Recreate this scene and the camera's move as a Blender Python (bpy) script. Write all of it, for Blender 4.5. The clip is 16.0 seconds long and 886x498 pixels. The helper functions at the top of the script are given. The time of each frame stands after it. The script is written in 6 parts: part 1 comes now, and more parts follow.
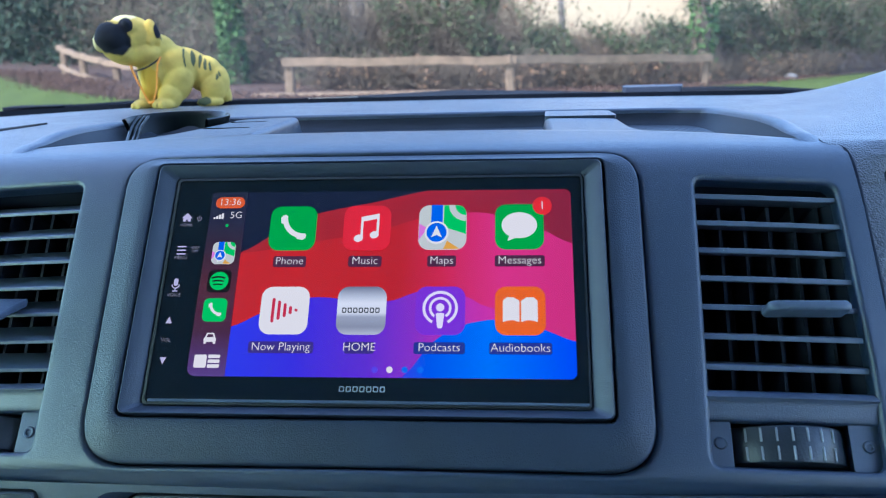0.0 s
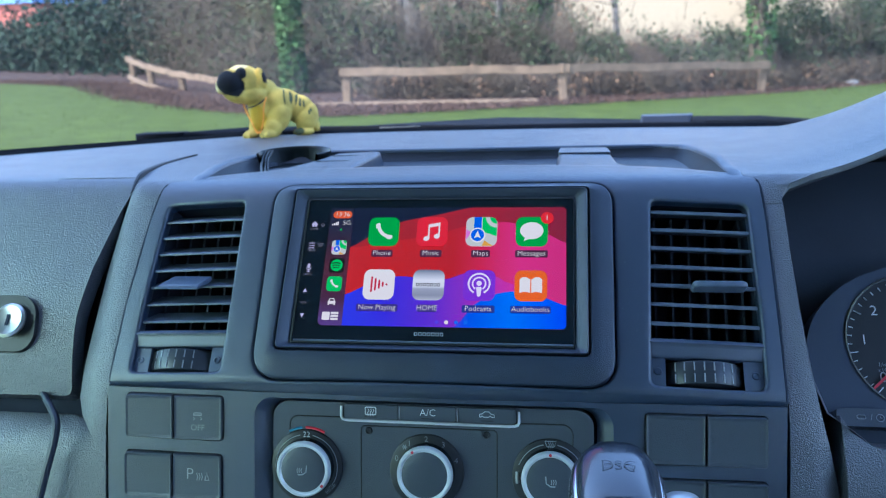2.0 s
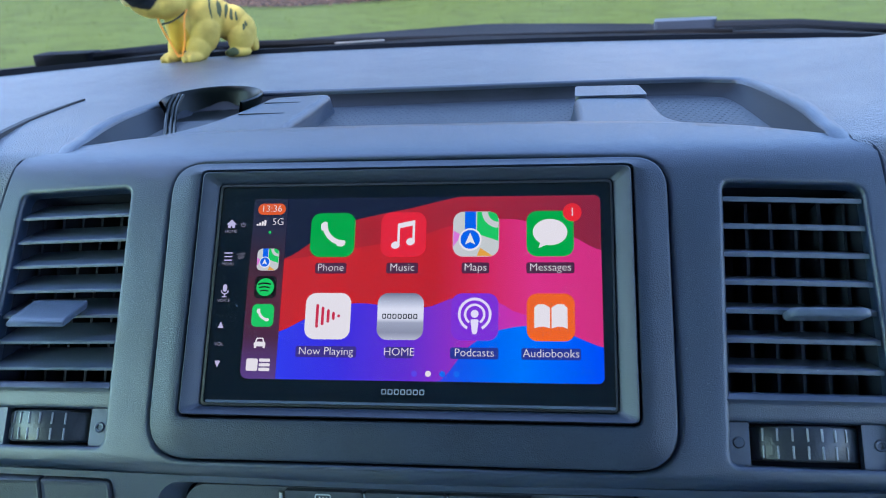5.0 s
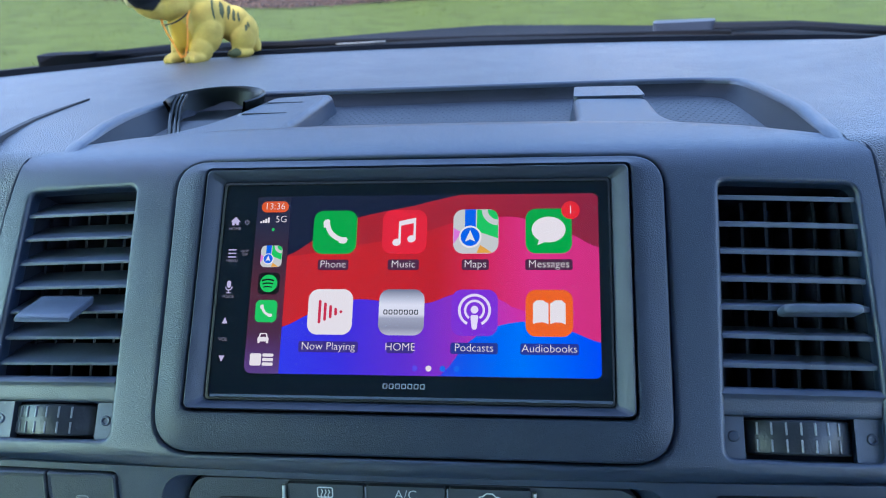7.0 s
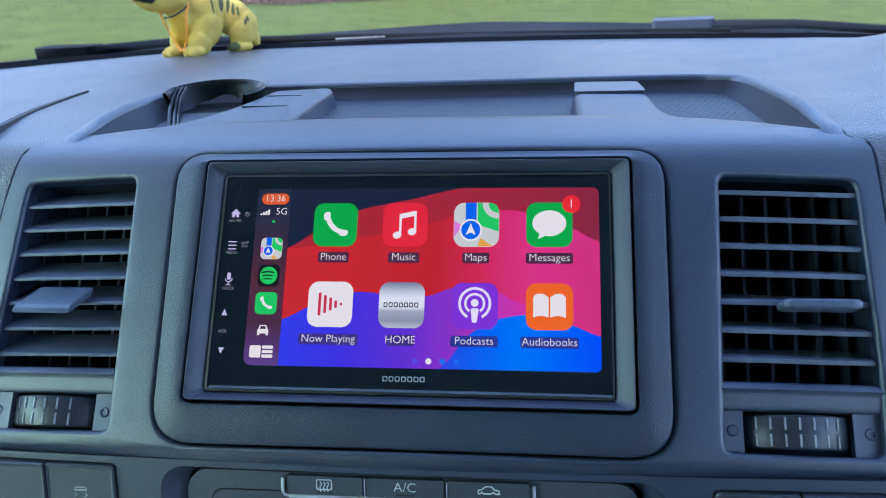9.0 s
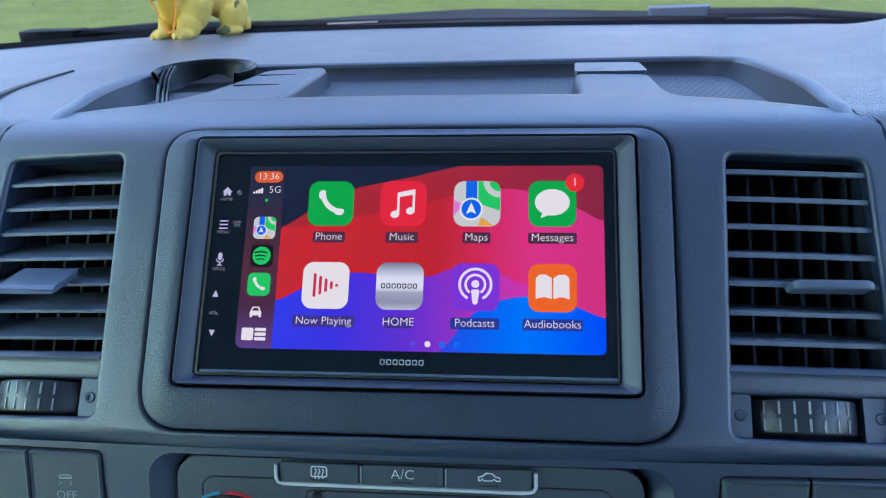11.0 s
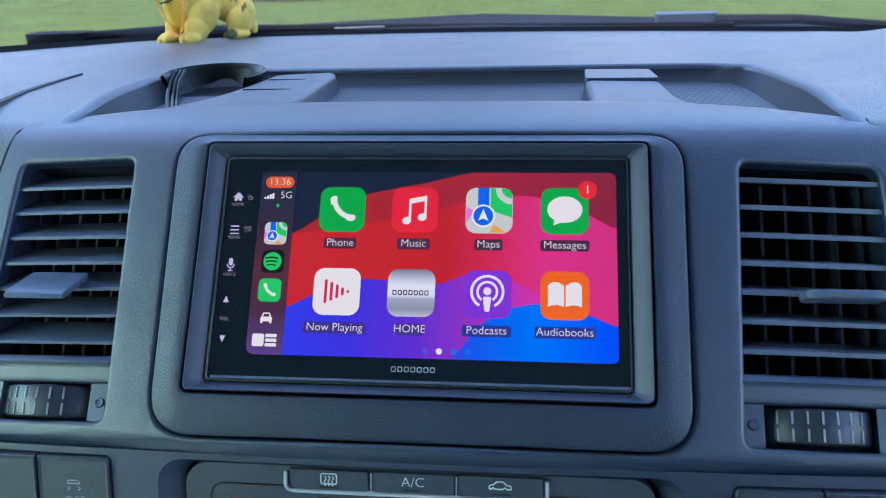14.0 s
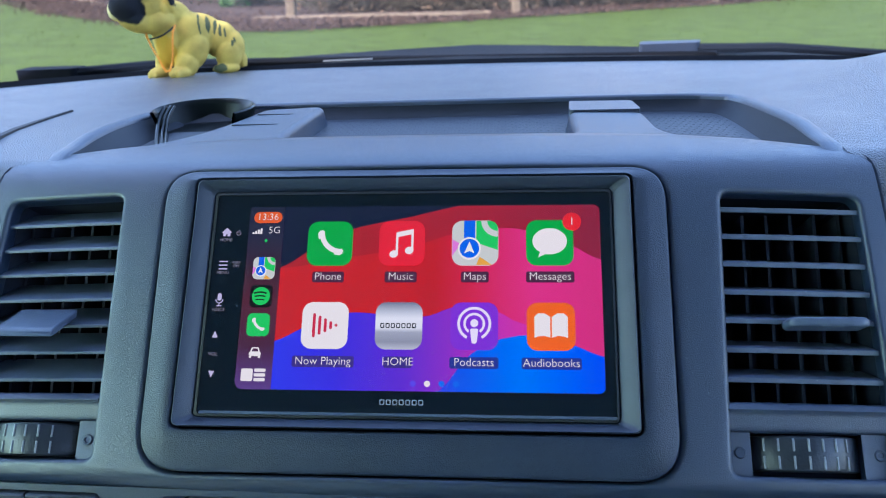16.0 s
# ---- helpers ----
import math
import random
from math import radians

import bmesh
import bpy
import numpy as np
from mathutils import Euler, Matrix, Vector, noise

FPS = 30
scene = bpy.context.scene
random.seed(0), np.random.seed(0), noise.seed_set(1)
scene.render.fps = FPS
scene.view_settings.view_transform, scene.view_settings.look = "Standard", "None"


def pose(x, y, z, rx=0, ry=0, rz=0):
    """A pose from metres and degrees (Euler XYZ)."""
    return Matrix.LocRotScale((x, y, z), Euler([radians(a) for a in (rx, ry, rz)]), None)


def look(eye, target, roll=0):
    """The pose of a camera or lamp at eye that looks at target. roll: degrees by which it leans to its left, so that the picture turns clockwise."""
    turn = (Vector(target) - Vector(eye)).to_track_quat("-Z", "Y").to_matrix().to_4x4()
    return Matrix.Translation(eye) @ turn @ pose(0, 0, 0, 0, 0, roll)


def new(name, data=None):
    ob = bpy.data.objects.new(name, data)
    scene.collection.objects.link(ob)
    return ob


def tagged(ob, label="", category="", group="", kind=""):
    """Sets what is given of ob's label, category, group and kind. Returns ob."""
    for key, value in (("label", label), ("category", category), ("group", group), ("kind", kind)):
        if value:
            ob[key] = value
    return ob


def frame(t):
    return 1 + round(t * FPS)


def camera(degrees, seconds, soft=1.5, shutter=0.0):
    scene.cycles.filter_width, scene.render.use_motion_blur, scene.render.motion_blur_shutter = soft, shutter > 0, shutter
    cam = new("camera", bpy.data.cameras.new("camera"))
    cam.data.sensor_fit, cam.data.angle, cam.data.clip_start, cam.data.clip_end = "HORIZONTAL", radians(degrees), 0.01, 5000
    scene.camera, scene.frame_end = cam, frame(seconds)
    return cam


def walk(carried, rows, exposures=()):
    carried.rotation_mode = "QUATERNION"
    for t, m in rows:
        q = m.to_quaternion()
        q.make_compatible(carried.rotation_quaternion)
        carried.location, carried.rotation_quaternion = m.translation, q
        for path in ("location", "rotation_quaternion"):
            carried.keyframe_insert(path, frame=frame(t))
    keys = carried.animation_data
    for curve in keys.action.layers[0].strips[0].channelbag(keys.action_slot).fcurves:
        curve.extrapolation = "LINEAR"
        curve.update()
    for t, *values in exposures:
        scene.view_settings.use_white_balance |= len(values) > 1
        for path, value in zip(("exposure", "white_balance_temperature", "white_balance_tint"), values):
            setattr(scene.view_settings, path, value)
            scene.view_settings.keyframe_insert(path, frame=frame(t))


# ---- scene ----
EXPOSURE = 2.98
cam = camera(59.2, 16.0, soft=1.0)
cam.data.dof.use_dof, cam.data.dof.focus_distance, cam.data.dof.aperture_fstop = True, 0.40, 16.0
PATH = [
    (0, (0.058, -0.304, 1.255), (-0.1105, 1.607, 0.694), -1.7),
    (0.5, (0.054, -0.352, 1.264), (-0.187, 1.552, 0.703), -1.5),
    (1, (0.068, -0.416, 1.273), (-0.205, 1.491, 0.734), -1.4),
    (1.5, (0.082, -0.456, 1.29), (-0.212, 1.453, 0.772), -1.8),
    (2, (0.082, -0.473, 1.298), (-0.221, 1.429, 0.757), -2.3),
    (2.5, (0.078, -0.422, 1.309), (-0.226, 1.458, 0.699), -2.8),
    (3, (0.071, -0.362, 1.314), (-0.216, 1.486, 0.606), -3.1),
    (3.5, (0.063, -0.324, 1.308), (-0.196, 1.507, 0.545), -3.2),
    (4, (0.055, -0.3, 1.304), (-0.185, 1.516, 0.501), -3.2),
    (6.5, (0.059, -0.307, 1.305), (-0.178, 1.509, 0.5), -3.3),
    (7, (0.057, -0.308, 1.305), (-0.181, 1.509, 0.504), -3.2),
    (7.5, (0.059, -0.308, 1.306), (-0.179, 1.509, 0.505), -3.1),
    (8, (0.06, -0.309, 1.307), (-0.179, 1.507, 0.505), -3.0),
    (8.5, (0.059, -0.309, 1.305), (-0.178, 1.507, 0.501), -2.9),
    (9, (0.055, -0.309, 1.303), (-0.173, 1.507, 0.497), -2.7),
    (9.5, (0.05, -0.305, 1.294), (-0.167, 1.51, 0.483), -2.5),
    (12, (0.048, -0.302, 1.292), (-0.148, 1.513, 0.475), -2.1),
    (12.5, (0.047, -0.302, 1.292), (-0.153, 1.513, 0.475), -2.0),
    (13, (0.047, -0.301, 1.293), (-0.156, 1.513, 0.476), -1.9),
    (13.5, (0.046, -0.302, 1.295), (-0.156, 1.514, 0.48), -1.9),
    (14, (0.044, -0.301, 1.293), (-0.156, 1.518, 0.485), -1.8),
    (14.5, (0.044, -0.301, 1.293), (-0.152, 1.52, 0.491), -1.9),
    (15, (0.045, -0.301, 1.295), (-0.148, 1.524, 0.501), -1.9),
    (15.5, (0.046, -0.301, 1.295), (-0.144, 1.532, 0.519), -2.1),
    (16, (0.047, -0.303, 1.297), (-0.135, 1.544, 0.55), -2.3),
]
walk(cam, [(t, look(eye, target, roll)) for t, eye, target, roll in PATH], exposures=[(0, EXPOSURE - 0.05, 5450, 12), (2, EXPOSURE - 0.11, 5420, 13), (4, EXPOSURE, 5680, 14), (16, EXPOSURE, 5760, 16)])

# ---- light ----
H0 = 1.15            # height of the display's centre over the ground
TH = 38.0            # the dashboard's face leans back by this many degrees
CT, ST = math.cos(radians(TH)), math.sin(radians(TH))
FACE = Matrix(((1, 0, 0, 0), (0, ST, -CT, 0), (0, CT, ST, H0), (0, 0, 0, 1)))      # x right, y up the face, z out of it
LOW = FACE @ Matrix.Translation((0, -0.087, -0.013)) @ Matrix.Rotation(radians(23), 4, "X")
UP = Matrix.Translation((0, 0, H0))

world = bpy.data.worlds.new("sky")
scene.world = world
world.use_nodes = True
wn = world.node_tree
sky = wn.nodes.new("ShaderNodeTexSky")
sky.sky_type, sky.sun_disc = "NISHITA", False
SUN_EL, SUN_AZ = 42.3, -136.0      # azimuth from straight ahead, positive to the right
sky.sun_elevation, sky.sun_rotation = radians(SUN_EL), radians(SUN_AZ)
sky.air_density, sky.dust_density = 1.0, 1.6
wn.links.new(sky.outputs[0], wn.nodes["Background"].inputs[0])
wn.nodes["Background"].inputs[1].default_value = 0.15
sun = new("sun", bpy.data.lights.new("sun", "SUN"))
sun.data.energy, sun.data.angle, sun.data.color = 1.5, radians(3.0), (1.0, 0.92, 0.8)
az, el = radians(SUN_AZ), radians(SUN_EL)
sun.matrix_world = look((0, 0, 0), (-math.sin(az) * math.cos(el), -math.cos(az) * math.cos(el), -math.sin(el)))


# ---- materials ----
def material(name, color, rough=0.5, metal=0.0, grain=0.0, scale=400.0, tint=0.0, tint_scale=12.0, wear=0.0, spec=0.5, dust=0.0, coat=0.0, pits=0.0):
    """Principled paint or plastic with fine relief (grain), broad changes of tone (tint), roughness wear and specks of dust."""
    m = bpy.data.materials.new(name)
    m.use_nodes = True
    n, l = m.node_tree.nodes, m.node_tree.links
    b = n["Principled BSDF"]
    b.inputs["Base Color"].default_value = (*color, 1)
    b.inputs["Roughness"].default_value = rough
    b.inputs["Metallic"].default_value = metal
    b.inputs["Specular IOR Level"].default_value = spec
    b.inputs["Coat Weight"].default_value = coat
    tc = n.new("ShaderNodeTexCoord")
    if tint or dust:
        nz = n.new("ShaderNodeTexNoise")
        nz.inputs["Scale"].default_value, nz.inputs["Detail"].default_value = tint_scale, 6
        l.new(tc.outputs["Object"], nz.inputs["Vector"])
        r = n.new("ShaderNodeMapRange")
        r.inputs["From Min"].default_value, r.inputs["From Max"].default_value = 0.3, 0.7
        r.inputs["To Min"].default_value, r.inputs["To Max"].default_value = 1 - tint, 1 + tint
        l.new(nz.outputs["Fac"], r.inputs["Value"])
        mx = n.new("ShaderNodeMix")
        mx.data_type, mx.blend_type = "RGBA", "MULTIPLY"
        mx.inputs[0].default_value = 1
        mx.inputs[6].default_value = (*color, 1)
        l.new(r.outputs[0], mx.inputs[7])
        out = mx.outputs[2]
        if dust:
            v = n.new("ShaderNodeTexNoise")
            v.inputs["Scale"].default_value, v.inputs["Detail"].default_value = 760, 2
            l.new(tc.outputs["Object"], v.inputs["Vector"])
            rr = n.new("ShaderNodeMapRange")
            rr.inputs["From Min"].default_value, rr.inputs["From Max"].default_value = 0.735, 0.80
            rr.inputs["To Max"].default_value = dust
            l.new(v.outputs["Fac"], rr.inputs["Value"])
            m2 = n.new("ShaderNodeMix")
            m2.data_type = "RGBA"
            l.new(rr.outputs[0], m2.inputs[0])
            l.new(out, m2.inputs[6])
            m2.inputs[7].default_value = (0.5, 0.5, 0.48, 1)
            out = m2.outputs[2]
        l.new(out, b.inputs["Base Color"])
    if wear:
        nw = n.new("ShaderNodeTexNoise")
        nw.inputs["Scale"].default_value, nw.inputs["Detail"].default_value = tint_scale * 3.1, 5
        l.new(tc.outputs["Object"], nw.inputs["Vector"])
        rw = n.new("ShaderNodeMapRange")
        rw.inputs["To Min"].default_value, rw.inputs["To Max"].default_value = rough - wear, rough + wear
        l.new(nw.outputs["Fac"], rw.inputs["Value"])
        l.new(rw.outputs[0], b.inputs["Roughness"])
    if grain:
        g = n.new("ShaderNodeTexNoise")
        g.inputs["Scale"].default_value, g.inputs["Detail"].default_value = scale, 3
        l.new(tc.outputs["Object"], g.inputs["Vector"])
        bp = n.new("ShaderNodeBump")
        bp.inputs["Strength"].default_value, bp.inputs["Distance"].default_value = grain, 0.0006
        l.new(g.outputs["Fac"], bp.inputs["Height"])
        l.new(bp.outputs[0], b.inputs["Normal"])
    if pits:
        vo = n.new("ShaderNodeTexVoronoi")
        vo.feature = "SMOOTH_F1"
        vo.inputs["Scale"].default_value, vo.inputs["Randomness"].default_value = scale, 0.9
        l.new(tc.outputs["Object"], vo.inputs["Vector"])
        bp = n.new("ShaderNodeBump")
        bp.invert = True
        bp.inputs["Strength"].default_value, bp.inputs["Distance"].default_value = min(1.0, pits), 0.0005 * max(1.0, pits)
        l.new(vo.outputs["Distance"], bp.inputs["Height"])
        l.new(bp.outputs[0], b.inputs["Normal"])
    return m


def glow(name, color, power=1.0):
    """A lit piece of a display under its cover glass."""
    m = bpy.data.materials.new(name)
    m.use_nodes = True
    b = m.node_tree.nodes["Principled BSDF"]
    b.inputs["Base Color"].default_value = (0.004, 0.004, 0.005, 1)
    b.inputs["Roughness"].default_value = 0.12
    b.inputs["Emission Color"].default_value = (*color, 1)
    b.inputs["Emission Strength"].default_value = power
    return m


PLASTIC = (0.014, 0.026, 0.055)
M_FASCIA = material("fascia_plastic", PLASTIC, 0.33, spec=1.0, grain=0.38, scale=2500, tint=0.08, tint_scale=18, wear=0.03, dust=0.3)
M_PAD = material("dash_pad_plastic", (0.070, 0.074, 0.089), 0.33, spec=1.0, pits=1.15, scale=1300, tint=0.12, tint_scale=9, wear=0.08)
M_GRAIN = material("grained_trim", (0.018, 0.028, 0.052), 0.40, spec=0.6, pits=0.45, scale=2300, tint=0.15, tint_scale=30, wear=0.1)
M_BEZEL = material("bezel_plastic", (0.020, 0.029, 0.050), 0.40, spec=0.75, grain=0.35, scale=2200, tint=0.08, tint_scale=60, wear=0.03)
M_BLACK = material("black_plastic", (0.012, 0.013, 0.015), 0.45, grain=0.2, scale=900, tint=0.2)
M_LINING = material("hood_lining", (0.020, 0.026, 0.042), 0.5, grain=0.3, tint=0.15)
M_POD = material("cluster_plastic", (0.040, 0.052, 0.080), 0.45, grain=0.3, scale=1500, tint=0.12)
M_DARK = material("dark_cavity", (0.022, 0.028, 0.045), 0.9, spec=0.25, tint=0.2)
M_GLOSS = material("gloss_black", (0.003, 0.007, 0.013), 0.08, tint=0.1)
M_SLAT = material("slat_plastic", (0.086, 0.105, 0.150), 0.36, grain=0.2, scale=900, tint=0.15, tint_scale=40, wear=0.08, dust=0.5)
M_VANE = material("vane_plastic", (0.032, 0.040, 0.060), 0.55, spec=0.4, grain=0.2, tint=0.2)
# ribs coloured far paler than the wheel, for the highlights they catch
M_RIB_GLINT = material("wheel_rib_glint", (0.24, 0.25, 0.27), 0.3, tint=0.1)
M_WHEEL = material("wheel_rubber", (0.022, 0.026, 0.035), 0.34, grain=0.3, scale=900, tint=0.2, wear=0.1)
M_SWITCH = material("switch_plastic", (0.037, 0.045, 0.060), 0.43, spec=0.75, grain=0.4, scale=1500, tint=0.1)
M_PANEL = material("panel_plastic", (0.034, 0.042, 0.058), 0.46, spec=0.8, grain=0.45, scale=1700, tint=0.12, wear=0.05)
M_CHROME = material("satin_chrome", (0.62, 0.62, 0.63), 0.2, metal=1.0, tint=0.08, wear=0.05)
M_SILVER = material("silver_paint", (0.72, 0.72, 0.73), 0.32, metal=0.55, tint=0.06, wear=0.05)
M_STEEL = material("lock_steel", (0.5, 0.5, 0.5), 0.3, metal=1.0, tint=0.15, grain=0.1)
M_MARK = material("white_print", (0.7, 0.7, 0.7), 0.5, tint=0.05)
M_GREYMARK = material("grey_print", (0.3, 0.31, 0.32), 0.5, tint=0.05)
M_EMBOSS = material("embossed_gloss", (0.07, 0.075, 0.085), 0.3, tint=0.05)
M_RED = material("red_print", (0.6, 0.03, 0.05), 0.4, tint=0.05)
M_BLUEMARK = material("blue_print", (0.03, 0.2, 0.35), 0.4, tint=0.05)
M_RUBBER = material("black_rubber", (0.008, 0.008, 0.010), 0.8, spec=0.1, grain=0.2, tint=0.2)
M_CABLE = material("cable_sheath", (0.016, 0.020, 0.036), 0.4, tint=0.1)
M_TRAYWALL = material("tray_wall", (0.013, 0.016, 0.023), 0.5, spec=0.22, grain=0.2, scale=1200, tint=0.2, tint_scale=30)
M_TRAY = material("tray_floor", (0.019, 0.024, 0.037), 0.5, grain=0.4, scale=900, tint=0.15)
M_HEADLINER = material("headliner", (0.44, 0.45, 0.47), 0.9, grain=0.5, scale=300, tint=0.06)
M_DOORCARD = material("door_card", (0.45, 0.46, 0.48), 0.7, grain=0.5, scale=400, tint=0.1)


# ---- mesh helpers ----
def rrect(x0, y0, x1, y1, r, n=6):
    """A rounded rectangle, counter-clockwise; r may be one radius or four (from the lower left corner on)."""
    rs = (r,) * 4 if not isinstance(r, (tuple, list)) else r
    pts = []
    for (cx, cy, a0, q) in ((x0 + rs[0], y0 + rs[0], 180, rs[0]), (x1 - rs[1], y0 + rs[1], 270, rs[1]), (x1 - rs[2], y1 - rs[2], 0, rs[2]), (x0 + rs[3], y1 - rs[3], 90, rs[3])):
        for i in range(n + 1):
            a = radians(a0 + 90 * i / n)
            pts.append((cx + q * math.cos(a), cy + q * math.sin(a)))
    return pts


def rpoly(pts, r, n=5):
    """A polygon with rounded corners."""
    out, k = [], len(pts)
    for i in range(k):
        p, a, b = Vector(pts[i]), Vector(pts[i - 1]), Vector(pts[(i + 1) % k])
        q = r[i] if isinstance(r, (tuple, list)) else r
        p0, p1 = p + (a - p).normalized() * q, p + (b - p).normalized() * q
        for j in range(n + 1):
            t = j / n
            out.append(tuple(p0 * (1 - t) ** 2 + p * 2 * t * (1 - t) + p1 * t * t))
    return out


def ring(cx, cy, r, n=32):
    return [(cx + r * math.cos(2 * math.pi * i / n), cy + r * math.sin(2 * math.pi * i / n)) for i in range(n)]


def plate(outline, z0, z1, holes=(), zf=None, cuts=((), ())):
    """A slab with that outline and through holes, from z0 to z1; zf(x, y) bends it and cuts are the lines along which it can bend."""
    bm = bmesh.new()
    edges = []
    for loop in (outline, *holes):
        vs = [bm.verts.new((x, y, 0)) for x, y in loop]
        edges += [bm.edges.new((vs[i], vs[(i + 1) % len(vs)])) for i in range(len(vs))]
    bmesh.ops.triangle_fill(bm, use_beauty=True, edges=edges, normal=(0, 0, 1))
    for axis, values in zip(((1, 0, 0), (0, 1, 0)), cuts):
        for c in values:
            co = (c, 0, 0) if axis[0] else (0, c, 0)
            bmesh.ops.bisect_plane(bm, geom=bm.verts[:] + bm.edges[:] + bm.faces[:], dist=1e-6, plane_co=co, plane_no=axis)
    for f in bm.faces:
        if f.normal.z < 0:
            f.normal_flip()
    top = bm.faces[:]
    bm.verts.ensure_lookup_table()
    got = bmesh.ops.extrude_face_region(bm, geom=top)
    newv = [g for g in got["geom"] if isinstance(g, bmesh.types.BMVert)]
    nv = set(newv)
    for v in bm.verts:
        v.co.z = z1 if v in nv else z0
        if zf:
            v.co.z += zf(v.co.x, v.co.y)
    bmesh.ops.recalc_face_normals(bm, faces=bm.faces[:])
    return bm


def grown(loop, d):
    """A closed line moved outwards by d."""
    n, area = len(loop), sum(a[0] * b[1] - b[0] * a[1] for a, b in zip(loop, loop[1:] + loop[:1]))
    out = []
    for i in range(n):
        k, j = i - 1, (i + 1) % n
        while math.dist(loop[k], loop[i]) < 1e-7:
            k -= 1
        while math.dist(loop[j], loop[i]) < 1e-7:
            j = (j + 1) % n
        p, a, b = Vector(loop[i]), Vector(loop[k]), Vector(loop[j])
        e, f = (p - a).normalized(), (b - p).normalized()
        w = Vector((e.y + f.y, -e.x - f.x))
        w = w * (2 / max(w.length_squared, 1.0)) * math.copysign(1, area)
        out.append((p.x + w.x * d, p.y + w.y * d))
    return out


def moulded(outline, thick, holes, zf, cuts):
    """A moulded panel: like plate(), but each hole (line, radius) has a rounded lip that turns down into it."""
    bm = bmesh.new()
    edges, bands = [], []
    steps = [radians(15 * k) for k in range(7)]
    vs = [bm.verts.new((x, y, 0)) for x, y in outline]
    edges += [bm.edges.new((vs[i], vs[(i + 1) % len(vs)])) for i in range(len(vs))]
    for line, r in holes:
        rows = [[bm.verts.new((x, y, 0)) for x, y in grown(line, r * (1 - math.sin(a)) + 2e-5)] for a in steps]
        edges += [bm.edges.new((rows[0][i], rows[0][(i + 1) % len(line)])) for i in range(len(line))]
        bands.append(rows)
    bmesh.ops.triangle_fill(bm, use_beauty=True, edges=edges, normal=(0, 0, 1))
    for rows in bands:
        for a, b in zip(rows, rows[1:]):
            for i in range(len(a)):
                j = (i + 1) % len(a)
                bm.faces.new((a[i], a[j], b[j], b[i]))
    for axis, values in zip(((1, 0, 0), (0, 1, 0)), cuts):
        for c in values:
            bmesh.ops.bisect_plane(bm, geom=bm.verts[:] + bm.edges[:] + bm.faces[:], dist=1e-6, plane_co=(c * axis[0], c * axis[1], 0), plane_no=axis)
    bm.normal_update()
    for f in bm.faces:
        if f.normal.z < 0:
            f.normal_flip()
    bm.verts.ensure_lookup_table()
    P = np.array([v.co[:2] for v in bm.verts])
    drop = np.zeros(len(P))
    for line, r in holes:
        A = np.array(line)
        D = np.roll(A, -1, 0) - A
        q = P[:, None] - A[None]
        t = np.clip((q * D).sum(2) / np.maximum((D * D).sum(1), 1e-14), 0, 1)
        d = np.linalg.norm(q - t[..., None] * D, axis=2).min(1)
        k = np.clip(1 - d / r, 0, 1)
        drop += r * (1 - np.sqrt(1 - k * k))
    depth = {v: float(dz) for v, dz in zip(bm.verts, drop)}
    for v in bm.verts:
        v.co.z = zf(v.co.x, v.co.y) - depth[v]
    got = bmesh.ops.extrude_face_region(bm, geom=bm.faces[:])
    for g in got["geom"]:
        if isinstance(g, bmesh.types.BMVert):
            g.co.z -= thick
    bmesh.ops.recalc_face_normals(bm, faces=bm.faces[:])
    return bm


def loft(loops, cap0=False, cap1=False, closed=True):
    """Bands between loops of the same number of 3D points."""
    bm = bmesh.new()
    rows = [[bm.verts.new(p) for p in lp] for lp in loops]
    n = len(rows[0])
    for a, b in zip(rows, rows[1:]):
        for i in range(n if closed else n - 1):
            j = (i + 1) % n
            bm.faces.new((a[i], a[j], b[j], b[i]))
    if cap0:
        bm.faces.new(rows[0][::-1])
    if cap1:
        bm.faces.new(rows[-1])
    bmesh.ops.recalc_face_normals(bm, faces=bm.faces[:])
    return bm


def at_z(loop, z):
    return [(x, y, z(x, y) if callable(z) else z) for x, y in loop]


def box(x0, y0, z0, x1, y1, z1):
    return plate([(x0, y0), (x1, y0), (x1, y1), (x0, y1)], z0, z1)


def tube(points, radius, n=8):
    """A round tube along points; radius may be a list."""
    pts = [Vector(p) for p in points]
    rs = radius if isinstance(radius, (list, tuple)) else [radius] * len(pts)
    loops, side = [], None
    for i, p in enumerate(pts):
        d = (pts[min(i + 1, len(pts) - 1)] - pts[max(i - 1, 0)]).normalized()
        if side is None:
            side = d.orthogonal().normalized()
        side = (side - d * side.dot(d)).normalized()
        up = d.cross(side)
        loops.append([p + rs[i] * (math.cos(2 * math.pi * k / n) * side + math.sin(2 * math.pi * k / n) * up) for k in range(n)])
    return loft(loops, True, True)


def lathe(profile, n=40, cx=0, cy=0):
    """A turned body about z from (radius, z) pairs."""
    return loft([[(cx + r * math.cos(2 * math.pi * k / n), cy + r * math.sin(2 * math.pi * k / n), z) for k in range(n)] for r, z in profile], True, True)


def join(*bms):
    out = bmesh.new()
    for b in bms:
        me = bpy.data.meshes.new("t")
        b.to_mesh(me)
        b.free()
        out.from_mesh(me)
        bpy.data.meshes.remove(me)
    return out


def moved(bm, m):
    bmesh.ops.transform(bm, matrix=m, verts=bm.verts[:])
    return bm


def mesh_of(name, bm, mat, smooth=35):
    me = bpy.data.meshes.new(name)
    bm.to_mesh(me)
    bm.free()
    if mat:
        me.materials.append(mat)
    if smooth:
        me.shade_smooth()
        me.set_sharp_from_angle(angle=radians(smooth))
    return me


